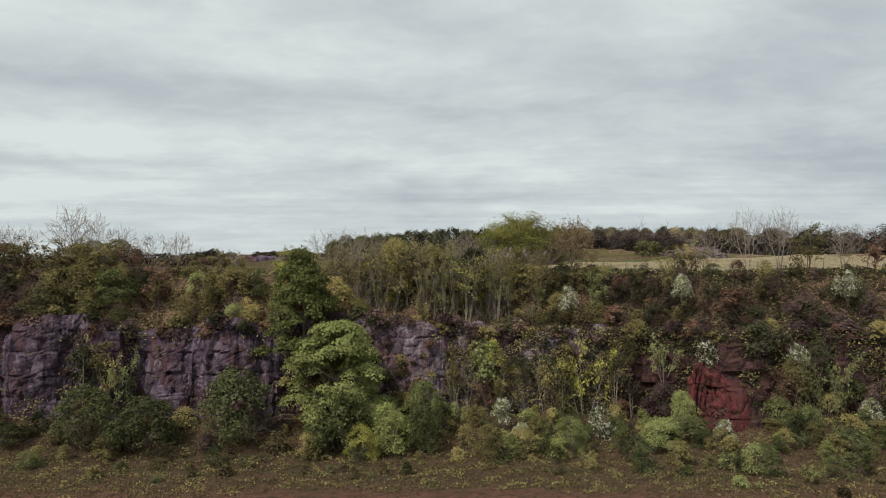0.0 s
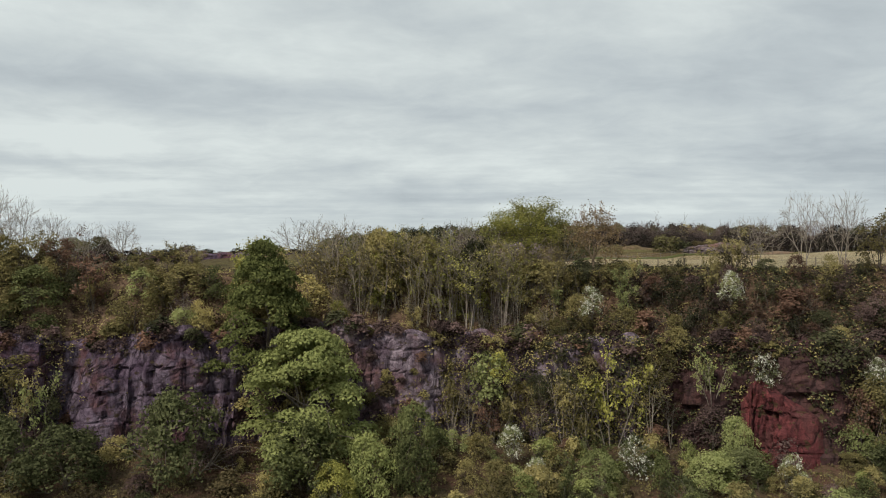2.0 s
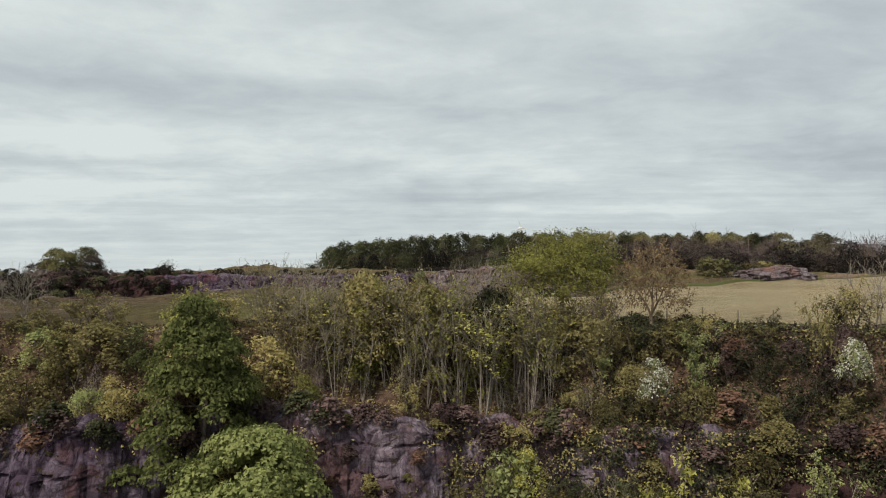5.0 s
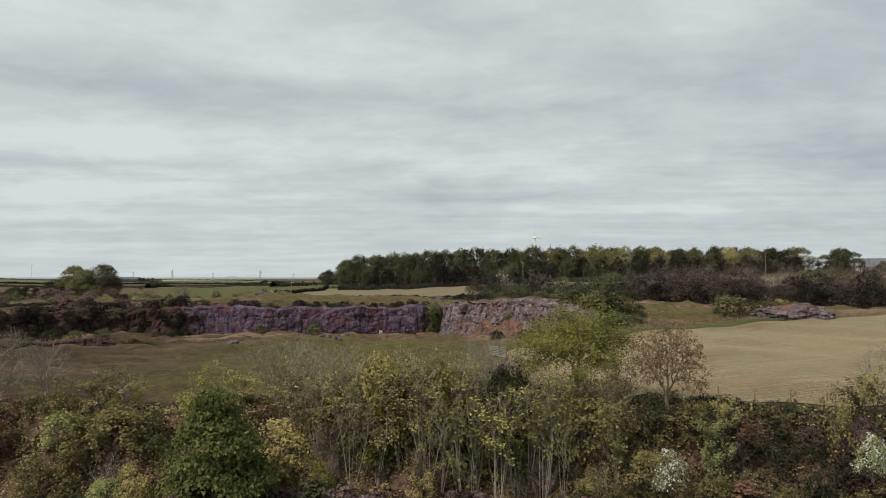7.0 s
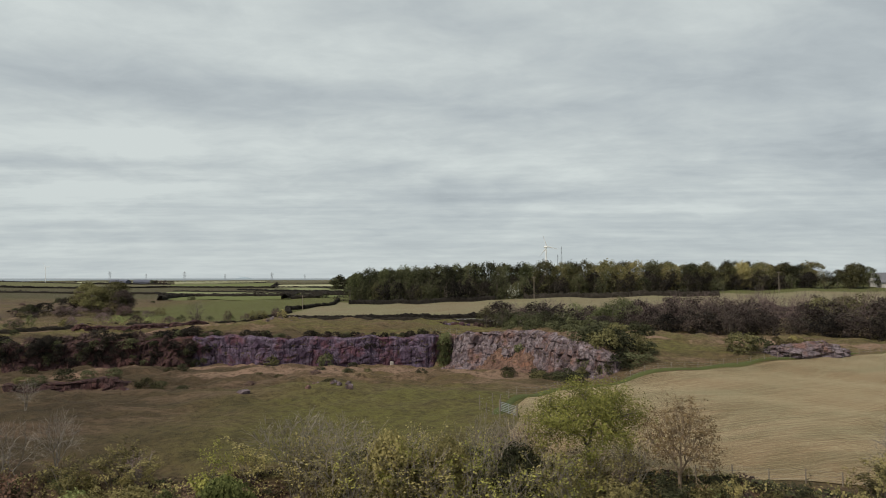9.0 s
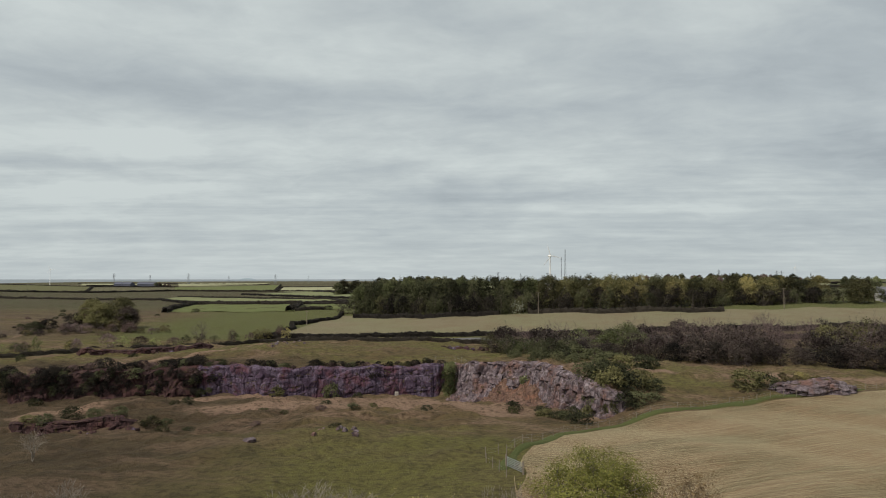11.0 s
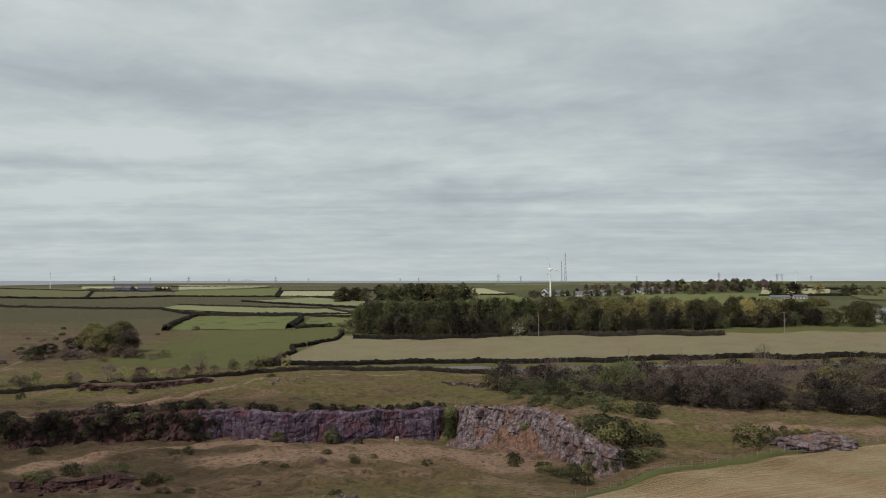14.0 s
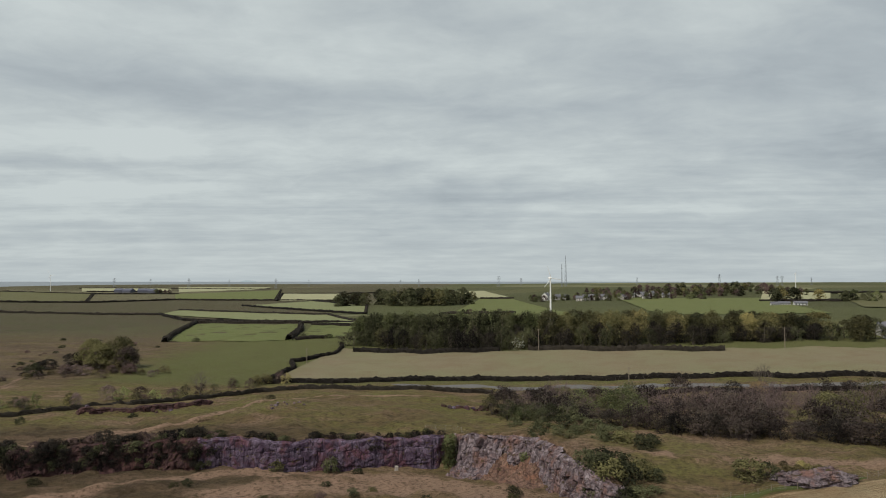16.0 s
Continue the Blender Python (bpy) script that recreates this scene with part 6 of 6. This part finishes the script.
PYLON_GREY = paint("pylon_steel", (0.20, 0.22, 0.24), 0.6, 0.3)
first = None
for bx, yy, hh in ((-0.505, 2500, 1.0), (-0.455, 2900, 0.8), (-0.40, 2350, 1.05), (-0.345, 2900, 0.8), (-0.28, 2600, 1.0), (-0.235, 2900, 0.8), (-0.11, 2700, 0.8), (-0.085, 2800, 0.8), (0.022, 2600, 1.1), (0.052, 2800, 0.9), (0.205, 2700, 0.8), (0.312, 2600, 1.1), (0.386, 2300, 0.9), (0.392, 2350, 0.9), (0.43, 2500, 0.7)):
    x = bx * yy
    m = pose(x, yy, ground_z(x, yy), 0, 0, prng.uniform(-20, 20)) @ Matrix.Scale(hh, 4)
    if first is None:
        first = lattice_tower("pylon", 34, 3.4, 0.8, ((0.66, 6), (0.8, 7), (0.93, 5)), PYLON_GREY)
        first.matrix_world = m
        tagged(first, "grey lattice electricity pylon on the skyline", "pylon", "line of pylons")
    else:
        c = copy_thing(first, m)
for x, y, H in ((190, 1800, 55), (199, 1800, 74)):
    g = ground_z(x, y)
    t = lattice_tower("radio_mast", H, 2.2 if H > 60 else 1.0, 0.5, ((0.9, 1.5),), PYLON_GREY)
    t.matrix_world = pose(x, y, g)
    tagged(t, "tall grey lattice radio mast on a hilltop", "radio mast", "radio masts")


def house(x, y, w_, d, h, roof, wall, rz=0, label="white rendered house with a slate roof", group="village houses", chimneys=1, windows=2, name="house", roof_mat=None):
    """A house: walls, gabled roof, windows, chimney."""
    t = thing(name, x, y, ground_z(x, y) - 0.4, rz)
    bm = bmesh.new()
    v = [bm.verts.new(p) for p in ((-w_ / 2, -d / 2, 0), (w_ / 2, -d / 2, 0), (w_ / 2, d / 2, 0), (-w_ / 2, d / 2, 0), (-w_ / 2, -d / 2, h), (w_ / 2, -d / 2, h), (w_ / 2, d / 2, h), (-w_ / 2, d / 2, h), (-w_ / 2, 0, h + roof), (w_ / 2, 0, h + roof))]
    for f in ((0, 1, 5, 4), (2, 3, 7, 6), (1, 2, 6, 9, 5), (3, 0, 4, 8, 7), (3, 2, 1, 0)):
        bm.faces.new([v[i] for i in f])
    part("wall", bm, wall, t)
    for s in (-1, 1):
        e = 0.4
        V = [(-w_ / 2 - e, s * (d / 2 + e), h - 0.25), (w_ / 2 + e, s * (d / 2 + e), h - 0.25), (w_ / 2 + e, 0, h + roof + 0.12), (-w_ / 2 - e, 0, h + roof + 0.12)]
        V += [(p[0], p[1], p[2] + 0.2) for p in V]
        mesh_object("roof", V, [(0, 1, 2, 3), (4, 5, 6, 7), (0, 1, 5, 4), (1, 2, 6, 5), (3, 0, 4, 7), (2, 3, 7, 6)], roof_mat or SLATE, t)
    for k in range(windows):
        px = -w_ / 2 + w_ * (k + 0.5) / windows
        for hz in ((h * 0.28, h * 0.72) if h > 4 else (h * 0.5,)):
            box_mesh("window", px, -d / 2 - 0.03, hz, 1.1, 0.08, 1.2, DARK_GLASS, t)
    for k in range(chimneys):
        box_mesh("chimney", (w_ / 2 - 0.6) * (1 if k == 0 else -1), 0, h + roof + 0.4, 0.7, 0.7, 1.5, wall, t)
    return tagged(t, label, "house" if name == "house" else "building", group)


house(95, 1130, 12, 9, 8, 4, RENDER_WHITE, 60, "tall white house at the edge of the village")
for i, (x, y) in enumerate(((112, 1135), (122, 1120), (135, 1060), (146, 1062), (160, 1085), (172, 1080), (150, 1100), (205, 1120), (216, 1118), (238, 1150), (250, 1150), (196, 1060), (262, 1100), (228, 1070))):
    white = i % 3 == 1
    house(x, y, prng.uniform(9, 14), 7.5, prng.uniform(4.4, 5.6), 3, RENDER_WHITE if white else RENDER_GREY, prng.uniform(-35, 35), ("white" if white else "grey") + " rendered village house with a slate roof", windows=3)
for x, y, w_ in ((278, 752, 7), (288, 755, 10), (304, 757, 12)):
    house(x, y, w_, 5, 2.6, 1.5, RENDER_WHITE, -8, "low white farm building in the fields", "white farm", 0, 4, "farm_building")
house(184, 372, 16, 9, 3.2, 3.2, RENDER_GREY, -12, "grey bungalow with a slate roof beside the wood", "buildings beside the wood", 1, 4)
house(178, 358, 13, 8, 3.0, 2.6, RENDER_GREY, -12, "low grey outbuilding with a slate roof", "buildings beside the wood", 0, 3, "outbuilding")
for x, y, w_, rz in ((-890, 1800, 18, 5), (-862, 1790, 22, -6), (-828, 1800, 26, 12), (-800, 1790, 16, 0)):
    house(x, y, w_, 22, 6, 4.5, SHED, rz, "blue-grey sheeted farm shed far off", "farm sheds", 0, 0, "farm_shed", SHED)

# ---- fences, gate, poles ----
def fence(points, gap=2.6, h=1.15, wires=3, label="timber post and wire fence"):
    p = np.array(points, float)
    run = np.concatenate([[0], np.cumsum(np.hypot(*np.diff(p, axis=0).T))])
    r = np.arange(0, run[-1] + 0.1, gap)
    cx, cy = np.interp(r, run, p[:, 0]), np.interp(r, run, p[:, 1])
    t = new("fence")
    tops = []
    me = None
    for x, y in zip(cx, cy):
        g = ground_z(x, y)
        if me is None:
            ob = rods("post", [((0, 0, -0.3), (0, 0, h), 0.06, 0.055)], TIMBER, t, 6)
            me = ob.data
        else:
            ob = new("post", me)
            ob.parent = t
        ob.location = (x, y, g)
        tops.append((x, y, g))
    for k in range(wires):
        z = h * (0.3 + 0.3 * k)
        rods("wire", [((a[0], a[1], a[2] + z), (b[0], b[1], b[2] + z), 0.005, 0.005) for a, b in zip(tops, tops[1:])], STEEL, t, 3)
    return tagged(t, label, "fence", "fences")


fence(((3.6, 130), (6.5, 136), (12.5, 143.5), (21, 151), (31, 155.5), (41, 160), (52, 163.5), (71, 171.5), (100, 181)))
fence(((-12, 201), (-5.5, 201), (2, 193), (9.5, 184)), 2.2, 1.2)
fence(((4, 100.3), (16, 100.3), (30, 100.3), (45, 100.3), (70, 100.3)), 3.0, 1.2)
fence(((3.2, 118.5), (0.5, 127), (3.2, 130)), 2.4, 1.2, 2, "old timber fence beside the field gate")


def field_gate(x, y, rz):
    t = thing("field_gate", x, y, None, rz)
    for i in range(6):
        rods("bar", [((0, 0, 0.25 + i * 0.19), (3.4, 0, 0.25 + i * 0.19), 0.035, 0.035)], STEEL, t, 6)
    for px in (0.0, 1.7, 3.4):
        rods("upright", [((px, 0.04, 0.15), (px, 0.04, 1.25), 0.04, 0.04)], STEEL, t, 6)
    for px in (-0.2, 3.6):
        rods("gatepost", [((px, 0, -0.3), (px, 0, 1.45), 0.12, 0.11)], TIMBER, t, 8)
    return tagged(t, "closed galvanised steel field gate between timber posts", "gate")


field_gate(3.4, 122.5, -62)


def power_pole(x, y, h):
    t = thing("power_pole", x, y)
    rods("pole", [((0, 0, -0.5), (0, 0, h), 0.16, 0.11)], TIMBER, t, 8)
    rods("crossarm", [((-0.8, 0, h - 0.3), (0.8, 0, h - 0.3), 0.07, 0.07)], TIMBER, t, 4)
    return tagged(t, "wooden power pole with a short crossarm", "power pole", "power poles")


for x, y, h in ((-71, 335, 6.5), (24, 345, 9.5), (118, 330, 9), (48, 279, 6), (133, 274, 6)):
    power_pole(x, y, h)


# ---- loose rock ----
def rock_mesh(seed, mat):
    """An angular block: a cube cut by uneven planes, its edges knocked off."""
    bm = bmesh.new()
    bmesh.ops.create_cube(bm, size=1.0)
    r = random.Random(seed)
    for v in bm.verts:
        v.co += Vector((r.uniform(-0.2, 0.2), r.uniform(-0.2, 0.2), r.uniform(-0.16, 0.16)))
    for k in range(7):
        d = Vector((r.uniform(-1, 1), r.uniform(-1, 1), r.uniform(-0.3, 1))).normalized()
        geom = bm.verts[:] + bm.edges[:] + bm.faces[:]
        cut = bmesh.ops.bisect_plane(bm, geom=geom, plane_co=d * r.uniform(0.40, 0.58), plane_no=d, clear_outer=True)
        edges = [e for e in cut["geom_cut"] if isinstance(e, bmesh.types.BMEdge)]
        if edges:
            bmesh.ops.contextual_create(bm, geom=edges)
    bmesh.ops.bevel(bm, geom=bm.edges[:], offset=0.025, segments=1, affect="EDGES")
    me = bpy.data.meshes.new("boulder")
    bm.to_mesh(me)
    bm.free()
    me.materials.append(mat)
    return me


ROCK_PALE = plain("pale_stone", (0.40, 0.36, 0.32), (0.27, 0.24, 0.21), 2.0)
ROCKS = [rock_mesh(i, (ROCK_TAN, ROCK_BROWN, ROCK_TAN, ROCK_GREY)[i % 4]) for i in range(8)]


def boulder(x, y, s, k=None, flat=0.7, label="broken limestone boulder on the quarry floor", group="boulders", z=None):
    me = ROCKS[prng.randrange(8) if k is None else k]
    ob = new("boulder", me)
    ob.matrix_world = pose(x, y, (ground_z(x, y) if z is None else z) + s * flat * 0.12, prng.uniform(-15, 15), prng.uniform(-15, 15), prng.uniform(0, 360)) @ Matrix.Diagonal((s, s * prng.uniform(0.7, 1.1), s * flat, 1))
    return tagged(ob, label, "boulder", group)


for i in range(70):                    # scree below the spur
    x = prng.uniform(-6, 20)
    y = float(pit_y(x)) - prng.uniform(2.0, 7.0) * (1.6 if -1 < x < 16 else 1)
    boulder(x, y, prng.uniform(0.4, 1.5), prng.choice((0, 2, 4, 6)))
for name, (xa, ya, xb, yb, lh, fade), mat, label in zip(("bank_face", "outcrop_face"), (LEDGES[13], LEDGES[12]), (ROCK_BROWN, ROCK_BROWN), ("low brown rock bank on the grassy hill", "low dark rock ledge in the western meadow")):
    edge_line = lambda x, xa=xa, ya=ya, xb=xb, yb=yb: ya + (yb - ya) * np.clip((x - xa) / (xb - xa), 0, 1) + 0.9 * np.sin(x * 0.5)
    rock_face(name, xa + 3, xb - 3, edge_line, lambda x, e=edge_line: land(x, e(x) - 0.8) - 0.4, lambda x, e=edge_line: land(x, e(x) + 0.9) + 0.05, mat, label, bed=0.8, block=1.2, rough=0.5, lean=0.5, step=0.25, seed=21, offset=0.5, lump=0.6)
for i in range(14):                    # the low outcrop in the western meadow
    x = -76 + prng.random() * 22
    boulder(x, 152.0 + prng.uniform(-1.2, 0.8) + 0.04 * (x + 66), prng.uniform(0.4, 1.2), prng.choice((3, 1, 5)), 0.9, "grey limestone block of a low outcrop", "outcrop blocks")
for i in range(14):
    boulder(-20 + prng.uniform(-3, 4), 138 + prng.uniform(-3, 1), prng.uniform(0.3, 0.8), 0, 0.7, "pale stone on a small grassy heap", "stones on the heap")
boulder(-29.8, 132.4, 1.6, 0, 0.4, "pale flat stone lying in the meadow", "meadow stones")
for i in range(16):
    boulder(-49 + prng.uniform(-6, 6), 220 + prng.uniform(-3, 3), prng.uniform(0.4, 1.1), 0, 0.6, "pale stone on the grassy hill", "stones on the hill")
for i in range(24):
    boulder(-2 + prng.uniform(-8, 5), 229 + prng.uniform(-1.2, 1.2), prng.uniform(0.5, 1.6), prng.choice((1, 3, 7)), 0.8, "grey rock of a small outcrop", "hill outcrop")
for i in range(9):
    boulder(-112 + prng.uniform(0, 36), float(np.interp(-112 + 36 * i / 24, [-112, -76], [226, 232])) + prng.uniform(-1, 1), prng.uniform(0.5, 1.3), prng.choice((1, 3)), 0.8, "grey-brown rock of a low bank", "bank rocks")
slab = box_mesh("stone_slab", 0, 0, 0.6, 0.75, 0.4, 1.5, ROCK_PALE, None, 0.08)
slab.matrix_world = pose(-17.3, 190.6, ground_z(-17.3, 190.6) - 0.1, 4, 3, 10)
tagged(slab, "pale upright stone slab against the quarry wall", "stone slab")


def mound_of_rock():
    """A long hump of bare rock with a grassy back."""
    bm = bmesh.new()
    bmesh.ops.create_icosphere(bm, subdivisions=5, radius=1.0)
    for v in bm.verts:
        q = v.co * 2.2
        r = 1 + 0.22 * noise.noise(q) + 0.12 * noise.noise(q * 3)
        v.co = Vector((v.co.x * 7.4 * r, v.co.y * 3.2 * r, max(v.co.z, -0.2) * 2.4 * r * (0.85 + 0.25 * noise.noise(Vector((v.co.x * 2, 0, 0))))))
        st = math.floor(v.co.z / 0.8) * 0.8
        v.co.z = 0.8 * v.co.z + 0.2 * st
    me = bpy.data.meshes.new("rock_mound")
    bm.to_mesh(me)
    bm.free()
    me.materials.append(ROCK_TAN)
    ob = new("rock_mound", me)
    ob.matrix_world = pose(57.5, 167.5, ground_z(57.5, 167.5), 0, 0, 8)
    tagged(ob, "long hump of bare grey rock beside the hay field", "rock mound")


mound_of_rock()
for i in range(12):                    # grass and herbs on the back of the mound
    x, y = 57.0 + prng.uniform(-4.5, 4), 167.8 + prng.uniform(-0.9, 1.6)
    plant("mound_tuft", "tuft", prng.choice(("herb", "olive", "herb")), x, y, prng.uniform(0.7, 1.1), prng.uniform(1.6, 2.4), "tuft of dry grass and herbs on bare rock", "grass", "tufts on the rock mound", z=ground_z(x, y) + 1.55)


def scree_fan(x0, x1, high, reach, mat, label, seed):
    """Loose rock piled against the foot of the spur."""
    V = []
    n, m = int((x1 - x0) * 4), 40
    for i in range(n):
        u = i / (n - 1)
        x = x0 + (x1 - x0) * u
        y = float(pit_y(x))
        tx, ty = 2.0, float(pit_y(x + 1) - pit_y(x - 1))
        L = math.hypot(tx, ty)
        nx, ny = ty / L, -tx / L
        end = min(1.0, 6 * u, 6 * (1 - u))
        for j in range(m):
            v = j / (m - 1)
            d = 1.0 + reach * v
            px, py = x + nx * d, y + ny * d
            hump = end * (0.75 + 0.25 * math.sin(x * 1.1 + seed)) * (1 - v) ** 1.2
            rough_ = noise.fractal(Vector((px * 0.8, py * 0.8, seed)), 1.0, 2.0, 5)
            base = float(land(x + nx * max(d, 4.5), y + ny * max(d, 4.5)))
            V.append((px, py, base - 0.25 * v - 0.15 + high * hump + 0.9 * rough_ * min(1, hump * 3)))
    ob = mesh_object("scree_slope", V, grid_faces(n, m), mat)
    tagged(ob, label, "scree", kind="structure")


scree_fan(-6.0, 6.0, 3.0, 10.0, ROCK_TAN, "slope of grey rubble below the quarry spur", 3)
scree_fan(3.5, 16.0, 4.6, 10.5, SCREE, "slope of loose orange scree below the quarry spur", 1)

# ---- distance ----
# aerial haze is painted into the hills' base colour
HAZE = paint("haze_painted_hills", (0.31, 0.385, 0.43), 1.0, 0.0, 0.05)
V = []
for i in range(60):
    u = i / 59
    rise = math.sin(u * math.pi) ** 1.4
    top = 36 + 24 * rise * (0.75 + 0.25 * math.sin(u * 13 + 1)) + 5 * rise * math.sin(u * 41)
    for j in range(4):
        V.append((-2150 + 1150 * u, 4860 + j * 12, -10 + (top + 10) * (j / 3)))
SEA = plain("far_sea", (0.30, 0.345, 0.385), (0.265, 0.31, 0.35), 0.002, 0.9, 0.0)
SV = [(-4300 + 5600 * i / 24, 4815 + 4 * j, -10 + 32.5 * j) for i in range(25) for j in range(3)]
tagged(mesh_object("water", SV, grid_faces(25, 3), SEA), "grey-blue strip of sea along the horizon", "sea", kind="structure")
tagged(mesh_object("backdrop", V, grid_faces(60, 4), HAZE, smooth_faces=True), "hills far across the water, painted pale blue for haze", "hills", kind="structure")
